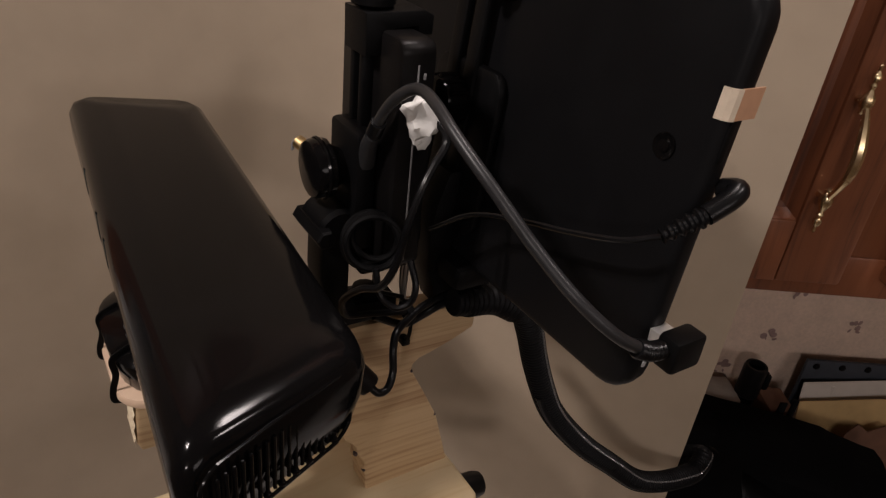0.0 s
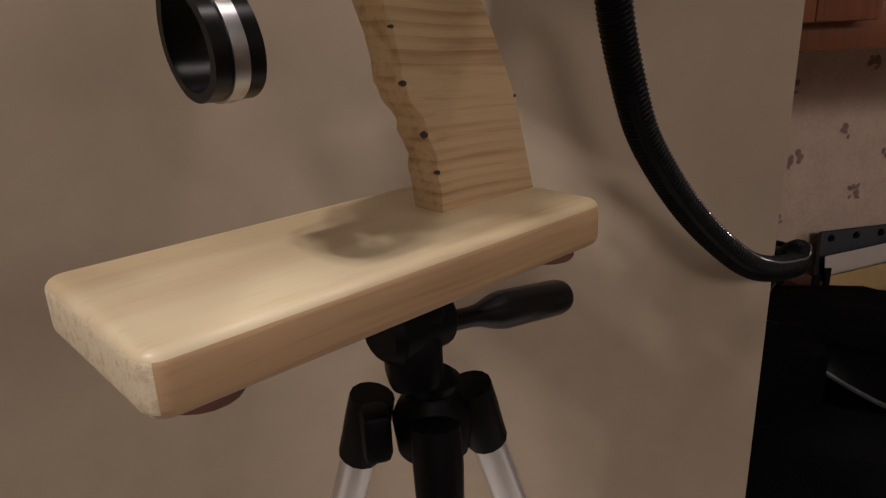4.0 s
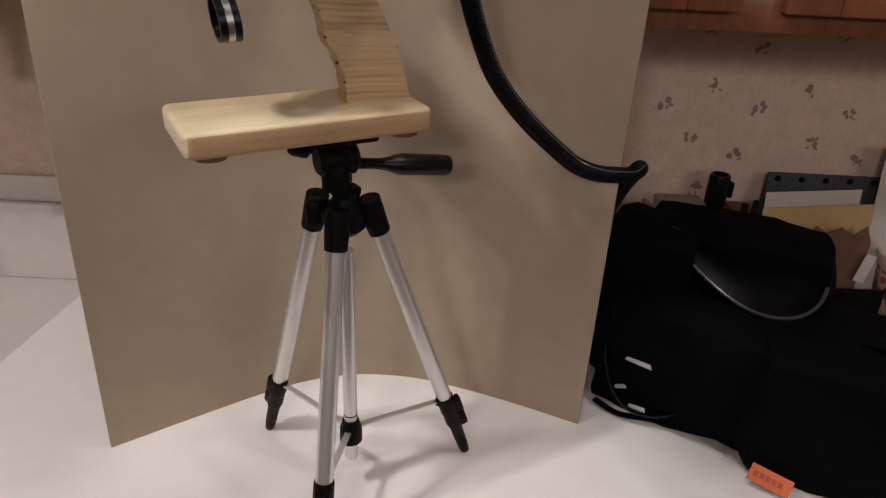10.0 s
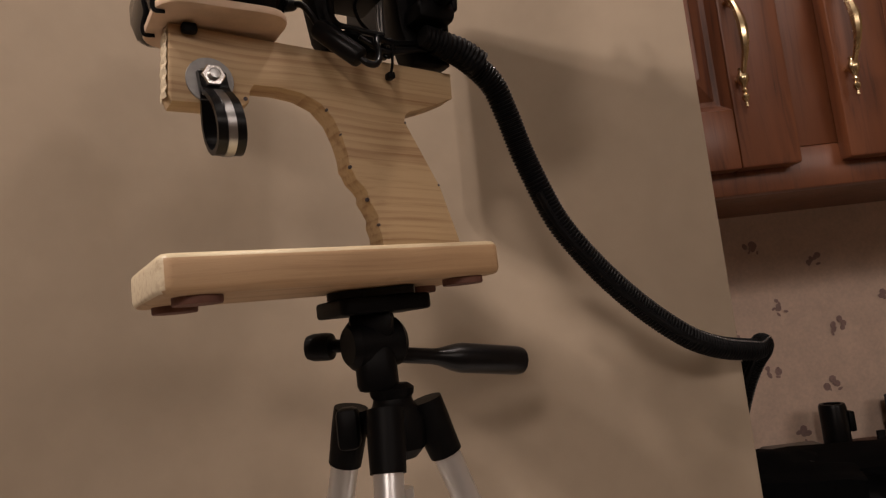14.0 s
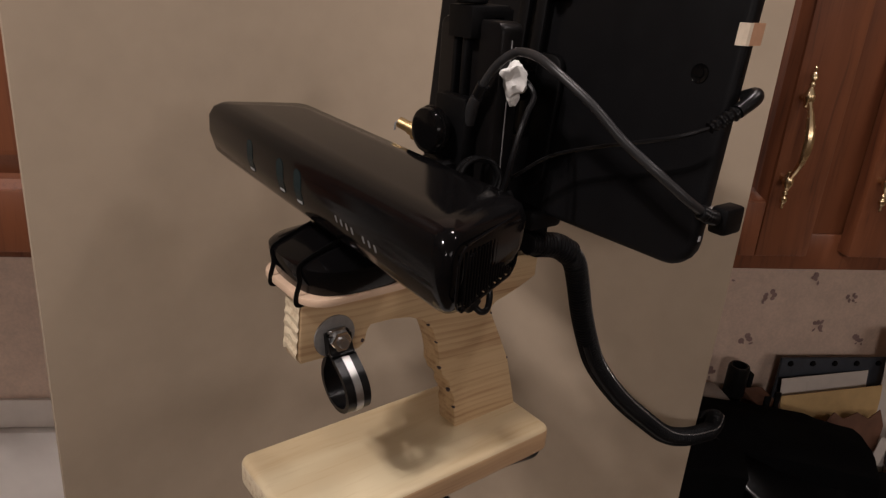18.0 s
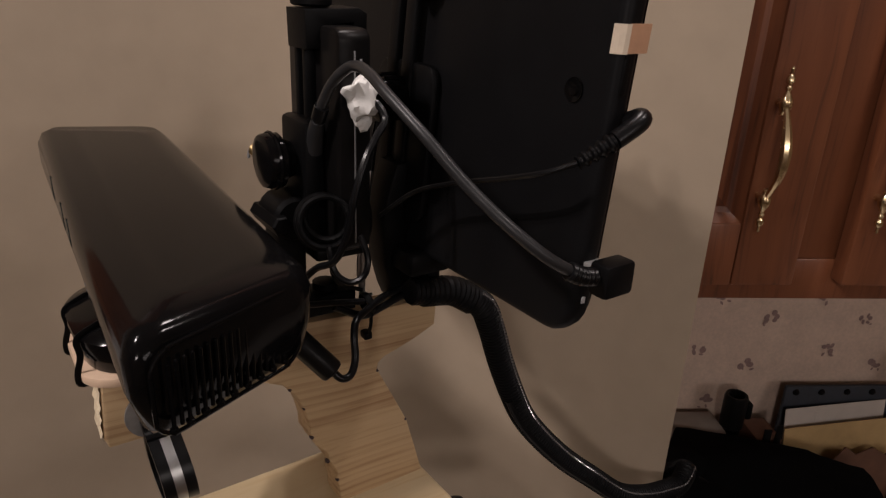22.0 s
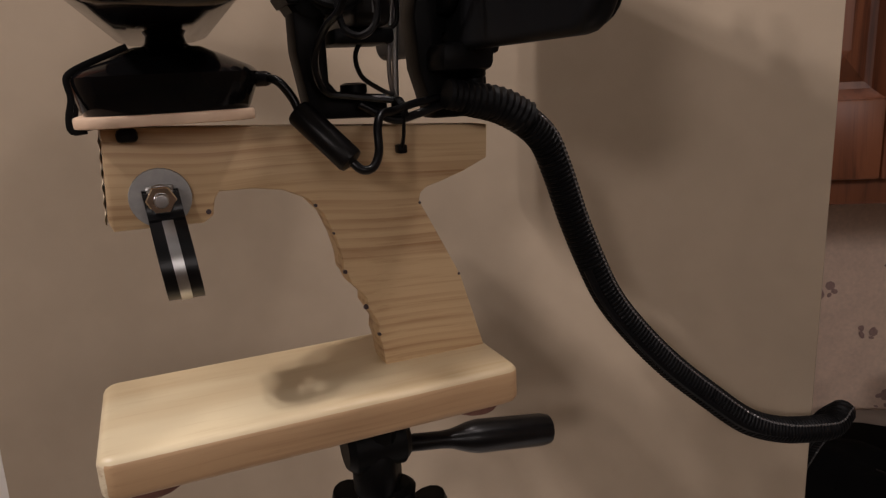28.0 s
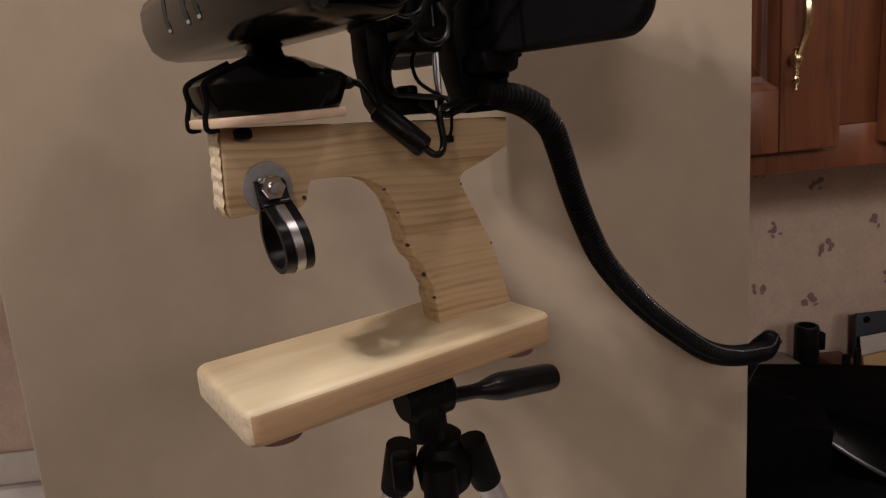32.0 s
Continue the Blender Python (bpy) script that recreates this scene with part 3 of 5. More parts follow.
# ---------------------------------------------------------------- the tan board behind
def backdrop_board():
    line = smooth_line([(-0.294, 0.050, 0), (-0.215, 0.110, 0), (-0.125, 0.175, 0), (-0.062, 0.207, 0), (0.0, 0.220, 0), (0.072, 0.216, 0), (0.150, 0.193, 0), (0.22, 0.166, 0), (0.288, 0.136, 0)], 5)
    own = bmesh.new()
    rows = []
    n = len(line)
    for i, p in enumerate(line):
        w = (line[min(i + 1, n - 1)] - line[max(i - 1, 0)]).normalized()
        back = Vector((-w.y, w.x, 0)) * 0.005
        lean = Vector((0.013, 0.015, 0)) * max(0, 1 - 2 * i / n)
        rows.append([own.verts.new(p + back * b + lean * h / 0.95 + Vector((0, 0, h))) for b, h in ((0, 0.0016), (0, 0.95), (1, 0.95), (1, 0.0016))])
    for a, b in zip(rows, rows[1:]):
        for k in range(4):
            own.faces.new((a[k], a[(k + 1) % 4], b[(k + 1) % 4], b[k]))
    own.faces.new(rows[0][::-1])
    own.faces.new(rows[-1])
    single("backdrop_board", own, BOARD, "tall bent tan foam board standing on the countertop", "display board")


backdrop_board()


# ---------------------------------------------------------------- tripod
def tripod():
    ax, ay = 0.006, 0.012
    t = thing("tripod", (ax, ay, 0.0014), "small silver aluminium tripod with a black pan head", "tripod")
    tops = [(-0.025, 0.026, 0.347), (0.030, 0.022, 0.347), (0.002, -0.014, 0.347)]
    feet = [(-0.113, 0.100, 0.0016), (0.138, 0.078, 0.0016), (-0.011, -0.102, 0.0016)]
    for a, b in zip(tops, feet):
        a, b = Vector(a), Vector(b)
        way = (b - a).normalized()
        knee = a + (b - a) * 0.755
        leg = part("leg", tube([a, knee], 0.0090, 16, 1), ALU, t)
        # clamp with its lever, the last section and the foot
        cl = part("clamp", lathe([(0.0098, 0), (0.0106, 0.003), (0.0106, 0.024), (0.0098, 0.027), (0.0098, 0.046), (0.0086, 0.050), (0.0076, 0.052), (0.0066, (b - knee).length)], knee - way * 0.012, way, 16), MATTBLACK, leg)
        out = Vector((way.x, way.y, 0)).normalized()
        for along, off, half in ((0.006, 0.0125, 0.012), (0.030, 0.0118, 0.010)):
            lv = box((-0.0045, -0.0050, -half), (0.0045, 0.0050, half), 0.002)
            lv.transform(Matrix.Translation(knee + way * along + out * off) @ way.to_track_quat("Z", "Y").to_matrix().to_4x4())
            part("lever", lv, MATTBLACK, cl)
        part("foot", lathe([(0, 0), (0.0055, 0.001), (0.0062, 0.006), (0.0055, 0.012), (0.0048, 0.020)], b, -way, 12), RUBBER, leg)
        part("leg_socket", tube([a - way * 0.012 + Vector((0, 0, 0.004)), a + way * 0.004, a + way * 0.022], lambda s, i: 0.0118 - 0.0015 * abs(s - 0.4), 14, 3), MATTBLACK, t)
        # brace to the collar on the column
        c = Vector((ax, ay, 0.088))
        k = knee + Vector((0, 0, 0.006)) - out * 0.008
        br = part("brace", box((-0.0035, 0, -0.0012), (0.0035, (k - c).length, 0.0012), 0.0005), ALU, t)
        br.matrix_local = Matrix.Translation(c - BASES[t.name]) @ (k - c).to_track_quat("Y", "Z").to_matrix().to_4x4()
        br.data.transform(Matrix.Translation(BASES[t.name]))
        part("hinge", box(k - Vector((0.006, 0.006, 0.005)), k + Vector((0.006, 0.006, 0.005)), 0.0015), MATTBLACK, t)
    part("centre_column", lathe([(0.0068, 0.045), (0.0075, 0.047), (0.0075, 0.31)], (ax, ay, 0), (0, 0, 1), 16), ALU, t)
    part("collar", lathe([(0.0085, 0.068), (0.0125, 0.071), (0.0125, 0.088), (0.010, 0.095), (0.009, 0.100)], (ax, ay, 0), (0, 0, 1), 16), MATTBLACK, t)
    part("column_mark", lathe([(0.0077, 0.107), (0.0077, 0.1085)], (ax, ay, 0), (0, 0, 1), 16), MATTBLACK, t)
    part("shoulder", lathe([(0.012, 0.328), (0.018, 0.334), (0.020, 0.352), (0.017, 0.359), (0.0135, 0.362), (0.0125, 0.366), (0.014, 0.368), (0.0145, 0.372), (0.011, 0.375)], (ax, ay + 0.004, 0), (0, 0, 1), 20), MATTBLACK, t)
    part("lock_collar", box((-0.030, 0.000, 0.338), (-0.016, 0.018, 0.364), 0.004), MATTBLACK, t)
    # pan head
    hx, hy = -0.002, 0.016
    part("head_body", slab(rounded(-0.013, -0.016, 0.013, 0.016, 0.009), 0.372, 0.400, "uv", 0.004), MATTBLACK, t).location += Vector((hx, hy, 0))
    part("tilt_hub", lathe([(0.012, -0.019), (0.016, -0.015), (0.016, 0.015), (0.012, 0.019)], (hx, hy, 0.402), (0.86, 0.51, 0), 20), MATTBLACK, t)
    pl = part("platform", slab(rounded(-0.030, -0.024, 0.034, 0.024, 0.006), 0.421, 0.4315, "uv", 0.002), MATTBLACK, t)
    pl.matrix_local = Matrix.Translation((hx, hy, 0)) @ pose(0, 0, 0, 0, 0, 30.7)
    pl.data.transform(Matrix.Translation(BASES[t.name]))
    pl.matrix_local = Matrix.Translation(Vector((hx, hy, 0)) - BASES[t.name]) @ pose(0, 0, 0, 0, 0, 30.7)
    part("platform_neck", box((hx - 0.014, hy - 0.014, 0.405), (hx + 0.014, hy + 0.014, 0.423), 0.004), MATTBLACK, t)
    part("platform_pad", slab(rounded(hx - 0.026, hy - 0.02, hx + 0.03, hy + 0.02, 0.006), 0.4315, 0.4365), RUBBER, t)
    # pan handle and tilt knob
    ha, hb = Vector((hx + 0.006, hy + 0.010, 0.394)), Vector((0.101, 0.083, 0.376))
    w = (hb - ha).normalized()
    ln = (hb - ha).length
    part("pan_handle", lathe([(0.0055, 0), (0.0055, ln * 0.30), (0.0062, ln * 0.36), (0.0095, ln * 0.46), (0.0108, ln * 0.52), (0.0108, ln * 0.94), (0.0098, ln * 0.985), (0.006, ln)], ha, w, 18), RUBBER, t)
    ka, kb = Vector((hx - 0.006, hy + 0.012, 0.402)), Vector((-0.053, 0.040, 0.404))
    w = (kb - ka).normalized()
    part("tilt_knob", lathe([(0.0045, 0), (0.0045, 0.024), (0.0090, 0.025), (0.0094, 0.028), (0.0094, 0.038), (0.0082, 0.042), (0.004, 0.043)], ka, w, 12), MATTBLACK, t)


tripod()


# ---------------------------------------------------------------- wooden pistol stand
def stand():
    t = thing("wooden_stand", (-0.03, 0, 0.437), "pale pine pistol-shaped stand screwed to a small pine base board", "stand", at=RIG)
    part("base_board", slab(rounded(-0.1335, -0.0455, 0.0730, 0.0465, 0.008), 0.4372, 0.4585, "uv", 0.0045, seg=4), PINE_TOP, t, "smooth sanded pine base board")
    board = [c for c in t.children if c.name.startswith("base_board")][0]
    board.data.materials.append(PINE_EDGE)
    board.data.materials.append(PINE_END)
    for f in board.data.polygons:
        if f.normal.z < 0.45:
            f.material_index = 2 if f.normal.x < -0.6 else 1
    for u, v in ((-0.112, -0.028), (-0.112, 0.030), (0.052, -0.028), (0.052, 0.030)):
        part("felt_pad", lathe([(0.0125, 0.4330), (0.013, 0.4340), (0.013, 0.4372)], (u, v, 0), (0, 0, 1), 18), CORK, t, "round brown felt foot pad")
    out = [(-0.112, 0.5955), (-0.1148, 0.554), (-0.1130, 0.549), (-0.074, 0.5485), (-0.0695, 0.5515), (-0.0680, 0.559), (-0.0655, 0.5625), (-0.050, 0.5622), (-0.036, 0.5600),
           (-0.0245, 0.5545), (-0.0165, 0.545), (-0.0118, 0.533), (-0.0092, 0.522), (-0.0088, 0.514), (-0.0070, 0.5115), (-0.0050, 0.506), (-0.0005, 0.5015), (0.0022, 0.4975), (0.0018, 0.4935),
           (0.0050, 0.488), (0.0078, 0.482), (0.0068, 0.477), (0.0088, 0.470), (0.0093, 0.463), (0.0106, 0.4562), (0.0705, 0.4562), (0.0655, 0.474), (0.0575, 0.5015),
           (0.0480, 0.521), (0.0385, 0.540), (0.0352, 0.5465), (0.0362, 0.5505), (0.0400, 0.5535), (0.0480, 0.5555), (0.0620, 0.560), (0.0760, 0.566), (0.0770, 0.584)]
    part("pistol_blank", slab(out, -0.0070, 0.0120, "ud", 0.0012), PINE, t, "hand-cut pine pistol with a stepped finger grip")
    # the sawn front end, with rough grain
    own = bmesh.new()
    rows = []
    rng = random.Random(3)
    for i in range(13):
        d = 0.553 + (0.5945 - 0.553) * i / 12
        u = -0.1148 + (0.0028) * i / 12 - 0.0006
        rows.append([own.verts.new((u - (0.0007 if i % 2 else 0.0) * rng.uniform(0.5, 1.3), v, d + rng.uniform(-0.0008, 0.0008) + 0.0015 * math.sin(v * 300))) for v in (-0.0062, -0.002, 0.003, 0.0075, 0.0112)])
    for a, b in zip(rows, rows[1:]):
        for k in range(4):
            own.faces.new((a[k], a[k + 1], b[k + 1], b[k]))
    part("sawn_end", own, PINE_END, t, "rough sawn end grain", smooth=False)
    # burnt saw marks on the grip; holes as dark discs for the shade inside
    for u, d, r in ((-0.0083, 0.5140, 0.0015), (0.0014, 0.4930, 0.0017), (0.0076, 0.4765, 0.0013), (-0.0125, 0.535, 0.0008), (-0.0205, 0.5505, 0.0012), (0.0352, 0.5455, 0.0010)):
        part("burn_mark", lathe([(0, -0.0076), (r * 0.7, -0.0075), (r * 0.9, -0.0062), (r * 0.5, -0.0045)], (u, 0, d), (0, 1, 0), 8), DARKMARK, t, "dark burnt saw mark")
    part("peg_hole", lathe([(0, -0.0073), (0.0013, -0.0072), (0.0013, -0.003)], (-0.0715, 0, 0.5535), (0, 1, 0), 10), DARKMARK, t, "small peg hole, its shade drawn as a dark disc")
    part("screw_hole", lathe([(0, -0.0073), (0.0008, -0.0072), (0.0008, -0.003)], (0.0560, 0, 0.5030), (0, 1, 0), 8), DARKMARK, t)
    # thin ply plate under the sensor's foot
    part("ply_plate", slab(rounded(-0.1215, -0.033, -0.0465, 0.033, 0.016), 0.5958, 0.6006, "uv", 0.001), PLYPAD, t, "thin pale plywood plate")


stand()


def hose_clamp():
    """A rubber lined P-clamp that hangs from a bolt on the beam."""
    t = thing("cable_clamp", (-0.0895, -0.02, 0.515), "steel and black rubber cable clamp hanging from a bolt", "clamp", at=RIG)
    u, d = -0.0915, 0.5625
    part("washer", lathe([(0.0035, -0.0072), (0.0135, -0.0072), (0.0137, -0.0078), (0.0135, -0.0084), (0.0035, -0.0086)], (u, 0, d), (0, 1, 0), 28), WASHER, t, "large zinc washer")
    part("clamp_tab", box((u - 0.006, -0.0112, d - 0.010), (u + 0.006, -0.0088, d + 0.006), 0.001), ZINC, t)
    n = part("hex_nut", lathe([(0.0062, -0.0175), (0.0068, -0.0165), (0.0068, -0.0125), (0.0062, -0.0114)], (u, 0, d), (0, 1, 0), 6), CHROME, t, smooth=False)
    part("bolt_end", lathe([(0, -0.0205), (0.0028, -0.0203), (0.0033, -0.0195), (0.0033, -0.011)], (u, 0, d), (0, 1, 0), 14), ZINC, n)
    part("split_washer", ring((u, -0.0120, d), (0, 1, 0), 0.0056, 0.0012, 20, 6), ZINC, n)
    # a teardrop of wide rubber with a narrow steel band round its middle
    line = smooth_line([(y, z, 0) for y, z in ((-0.0100, 0.004), (-0.0098, -0.006), (-0.0068, -0.014), (-0.0022, -0.024), (-0.0022, -0.034), (-0.0085, -0.0425), (-0.0180, -0.0445), (-0.0275, -0.0400), (-0.0310, -0.0310), (-0.0280, -0.0210), (-0.0200, -0.0130), (-0.0135, -0.007), (-0.0122, 0.003))], 5)

    def strap(lo, hi, half):
        own = bmesh.new()
        rows = []
        for i, p in enumerate(line):
            a, b = line[max(i - 1, 0)], line[min(i + 1, len(line) - 1)]
            w = (b - a).normalized()
            n = Vector((w.y, -w.x, 0))
            mid = Vector((-0.0165, -0.0285, 0))
            if n.dot(p - mid) < 0 and 8 < i < len(line) - 8:
                n = -n
            row = []
            for o, e in ((lo, -half), (lo, half), (hi, half), (hi, -half)):
                q = p + n * o
                row.append(own.verts.new((u + e + 0.0010 - 0.10 * (q.y + 0.006), q.x, d + q.y)))
            rows.append(row)
        for r, s in zip(rows, rows[1:]):
            for k in range(4):
                own.faces.new((r[k], r[(k + 1) % 4], s[(k + 1) % 4], s[k]))
        own.faces.new(rows[0][::-1])
        own.faces.new(rows[-1])
        bmesh.ops.bevel(own, geom=[e for e in own.edges if len(e.link_faces) == 2 and e.calc_face_angle(0) > 1.0], offset=0.0005, segments=2, affect="EDGES")
        return own

    part("rubber_lining", strap(-0.0015, 0.0015, 0.0078), RUBBER, t, "thick black rubber lining")
    part("steel_band", strap(0.0012, 0.0022, 0.0024), ZINC, t, "bright steel band")


hose_clamp()


# ---------------------------------------------------------------- depth sensor bar
def sensor():
    t = thing("depth_sensor", (-0.08, 0, 0.6006), "long glossy black depth sensor bar on a tilting foot", "sensor", at=RIG)
    yaw = 0.043

    def tipped(bm):
        """Sets the bar a little lower at its near end."""
        for v in bm.verts:
            q = v.co - Vector((-0.08, 0.0028, 0.6566))
            v.co = Vector((v.co.x - 0.0022, v.co.y - 0.0044 - 0.012 * q.z, 0.6567 + 1.04 * q.z + 0.0125 * q.y))
        return bm

    own = bmesh.new()
    rows = []
    prof = [(0.6362, 0.128, -0.098, -0.062, 0.106), (0.6385, 0.137, -0.1040, -0.055, 0.114), (0.6440, 0.1425, -0.1095, -0.050, 0.1185), (0.6560, 0.1445, -0.1130, -0.0475, 0.1205),
            (0.6670, 0.1440, -0.1130, -0.0470, 0.1210), (0.6725, 0.1415, -0.1105, -0.0490, 0.1195), (0.6752, 0.1370, -0.1060, -0.0525, 0.1165), (0.6758, 0.120, -0.096, -0.062, 0.100)]
    for d, w, f, b, k in prof:
        w, k = w * 0.984, k * 0.984
        r = 0.010
        pts = []
        cs = [(f + yaw * -w, -w), (f + yaw * w, w), (b + yaw * k, k), (b - yaw * k, -k)]
        m = len(cs)
        for i in range(m):
            p, q, s = Vector(cs[i - 1]), Vector(cs[i]), Vector(cs[(i + 1) % m])
            a1, a2 = q + (p - q).normalized() * r, q + (s - q).normalized() * r
            for j in range(6):
                x = j / 5
                pts.append((1 - x) ** 2 * a1 + 2 * x * (1 - x) * q + x * x * a2)
        rows.append([own.verts.new((p.x, p.y + 0.0028, d)) for p in pts])
    for a, b in zip(rows, rows[1:]):
        for k in range(len(a)):
            own.faces.new((a[k], a[(k + 1) % len(a)], b[(k + 1) % len(b)], b[k]))
    own.faces.new(rows[0][::-1])
    own.faces.new(rows[-1])
    body = part("sensor_body", tipped(own), GLOSSBLACK, t, "glossy black sensor bar")
    # lens windows and the mark on the front
    def face_u(d):
        return -0.1130 + max(0, d - 0.667) * 0.45 if d > 0.656 else -0.1095 - 0.0035 * (d - 0.644) / 0.012

    def front(v, d, w, h, mat, name, label="", out=0.0003, par=body):
        """A thin rounded patch that follows the bent front face."""
        own = bmesh.new()
        rows = []
        r = min(w, h) * 0.4
        levels = [-h / 2, -h / 2 + r * 0.3, -h / 2 + r, -h / 6, 0, h / 6, h / 2 - r, h / 2 - r * 0.3, h / 2]
        for b in levels:
            over = max(0.0, abs(b) - (h / 2 - r))
            half = w / 2 - r + math.sqrt(max(0.0, r * r - over * over))
            x = face_u(d + b) - out
            rows.append([own.verts.new((x + yaw * (v + a) + dep, v + a + 0.0015, d + b)) for a, dep in ((-half - 0.0001, 0.0010), (-half, 0), (half, 0), (half + 0.0001, 0.0010))])
        for p, q in zip(rows, rows[1:]):
            for k in range(3):
                own.faces.new((p[k], p[k + 1], q[k + 1], q[k]))
        return part(name, tipped(own), mat, par, label, smooth=False)
    for v, w in ((0.0612, 0.010), (0.0165, 0.010), (-0.0065, 0.010)):
        l = front(v, 0.6575, w - 0.001, 0.0190, LENS, "lens_window", "upright oval lens window", 0.0003)
        # the glint at the window's bottom is a pale strip, not a reflection
        front(v, 0.6498, w - 0.004, 0.0016, GREYMARK, "window_glint", "pale strip imitating the glint low on the window", 0.0005, l)
    for k in range(8):
        if k != 4:
            front(-0.0500 - 0.0052 * k, 0.6545 - 0.0003 * k, 0.0019, 0.0036, FAINTMARK, "printed_bar", "small silver printed bar", 0.0002)
    # vents on both ends
    for s in (-1, 1):
        for i in range(17):
            f = i / 16
            u = -0.102 + yaw * s * 0.14 + 0.042 * f
            v = s * (0.1410 - 0.0195 * f) + 0.0028
            b = box((u - 0.0006, v - s * 0.0005 - 0.0006, 0.6450), (u + 0.0006, v - s * 0.0005 + 0.0006, 0.6660), 0.0003, 1)
            part("vent_rib", tipped(b), GLOSSBLACK, body, smooth=False)
            if i % 2 == 0:
                b = box((u - 0.0013, v - s * 0.0007 - 0.0011, 0.6436), (u + 0.0013, v - s * 0.0007 + 0.0011, 0.6454), 0.0006, 2)
                part("vent_tooth", tipped(b), GLOSSBLACK, body)
    for s in (-1, 1):
        pts = []
        for a, h in rounded(0.0, 0.0, 1.0, 0.62, 0.16, 5):
            pts.append((-0.1070 + yaw * s * 0.14 + 0.0535 * a, s * (0.1419 - 0.0228 * a) + 0.0028, 0.6430 + 0.0275 * h / 0.62))
        part("end_rim", tipped(tube(pts + pts[:1], 0.0007, 8, 2)), GLOSSBLACK, body, "bright rounded rim of the vented end")
    # foot: shouldered dome, neck
    def loft(levels, mat, name, label):
        own = bmesh.new()
        rows = []
        for d, au, av, cu in levels:
            ring_ = []
            for k in range(32):
                a = 2 * math.pi * k / 32
                c, s = math.cos(a), math.sin(a)
                ring_.append(own.verts.new((cu + au * math.copysign(abs(c) ** 0.62, c), av * math.copysign(abs(s) ** 0.62, s), d)))
            rows.append(ring_)
        for a, b in zip(rows, rows[1:]):
            for k in range(32):
                own.faces.new((a[k], a[(k + 1) % 32], b[(k + 1) % 32], b[k]))
        own.faces.new(rows[0][::-1])
        own.faces.new(rows[-1])
        return part(name, own, mat, t, label)
    foot = loft([(0.6007, 0.0350, 0.0325, -0.0825), (0.6025, 0.0360, 0.0335, -0.0825), (0.6140, 0.0395, 0.0370, -0.0815), (0.6165, 0.0395, 0.0370, -0.0815), (0.6190, 0.0370, 0.0345, -0.0815),
                 (0.6250, 0.0235, 0.0225, -0.0805), (0.6285, 0.0150, 0.0150, -0.080)], GLOSSBLACK, "foot", "glossy black shouldered foot")
    loft([(0.6270, 0.0145, 0.0145, -0.080), (0.6300, 0.0090, 0.0100, -0.080), (0.6335, 0.0080, 0.0090, -0.080), (0.6375, 0.0105, 0.014, -0.080)], SATINBLACK, "neck", "")
    # two zip ties over the foot
    for v in (-0.020, 0.012):
        pts = [(-0.116, v, 0.5952), (-0.1216, v, 0.5952), (-0.1220, v, 0.6008), (-0.1200, v, 0.6085), (-0.1206, v, 0.6162), (-0.1165, v, 0.6200), (-0.1040, v, 0.6252), (-0.0960, v, 0.6284)]
        part("zip_tie", tube(pts, 0.0006, 6, 4, flat=2.6), MATTBLACK, t, "black zip tie over the foot")
    part("tie_knot", box((-0.106, -0.0135, 0.5885), (-0.097, -0.0070, 0.5945), 0.002), MATTBLACK, t)


sensor()


# ---------------------------------------------------------------- tablet and its holder
def tilted(bm):
    """Leans a mesh back with the tablet."""
    for v in bm.verts:
        v.co.x += (v.co.z - 0.622) * 0.085
    return bm


def tablet():
    t = thing("tablet", (0.06, 0, 0.622), "large dark grey tablet held upright in a clamp", "tablet", at=RIG)
    shell = part("shell", tilted(slab(rounded(-0.1375, 0.622, 0.1130, 0.789, 0.016), 0.0535, 0.0660, "vd", 0.0045, seg=4)), TABLETBACK, t, "dark grey rounded back shell")
    part("screen", tilted(slab(rounded(-0.1345, 0.625, 0.1100, 0.786, 0.014), 0.0660, 0.0684, "vd", 0.0008)), GLOSSBLACK, t, "black glass screen")
    part("camera_lens", tilted(lathe([(0.0042, 0.0531), (0.0050, 0.0527), (0.0050, 0.0555)], (0, -0.1175, 0.7270), (1, 0, 0), 18)), GLOSSBLACK, shell)
    part("camera_glass", tilted(lathe([(0, 0.0525), (0.0024, 0.0526), (0.0026, 0.0545)], (0, -0.1175, 0.7270), (1, 0, 0), 14)), GLOSSBLACK, shell)
    part("side_slot", tilted(box((0.0570, -0.1382, 0.727), (0.0605, -0.1366, 0.752), 0.0006)), MATTBLACK, shell)
    part("side_mark", tilted(box((0.0580, -0.1381, 0.6395), (0.0600, -0.1370, 0.6425), 0.0003)), GREYMARK, shell)
    side = [(0.0568, -0.1377), (0.0680, -0.1377), (0.0680, -0.1384), (0.0568, -0.1384)]
    fold = [(0.0568, -0.1384), (0.0550, -0.1376), (0.0537, -0.1358), (0.0530, -0.1328), (0.0535, -0.1326), (0.0543, -0.1354), (0.0554, -0.1369), (0.0568, -0.1377)]
    tp = part("tape", tilted(slab(side, 0.7430, 0.7540)), TAPE, t, "strip of peach adhesive tape round the edge", smooth=False)
    part("tape_edge", tilted(slab(fold, 0.7428, 0.7538)), CREAMTAPE, tp, "pale end of the tape", smooth=False)


tablet()


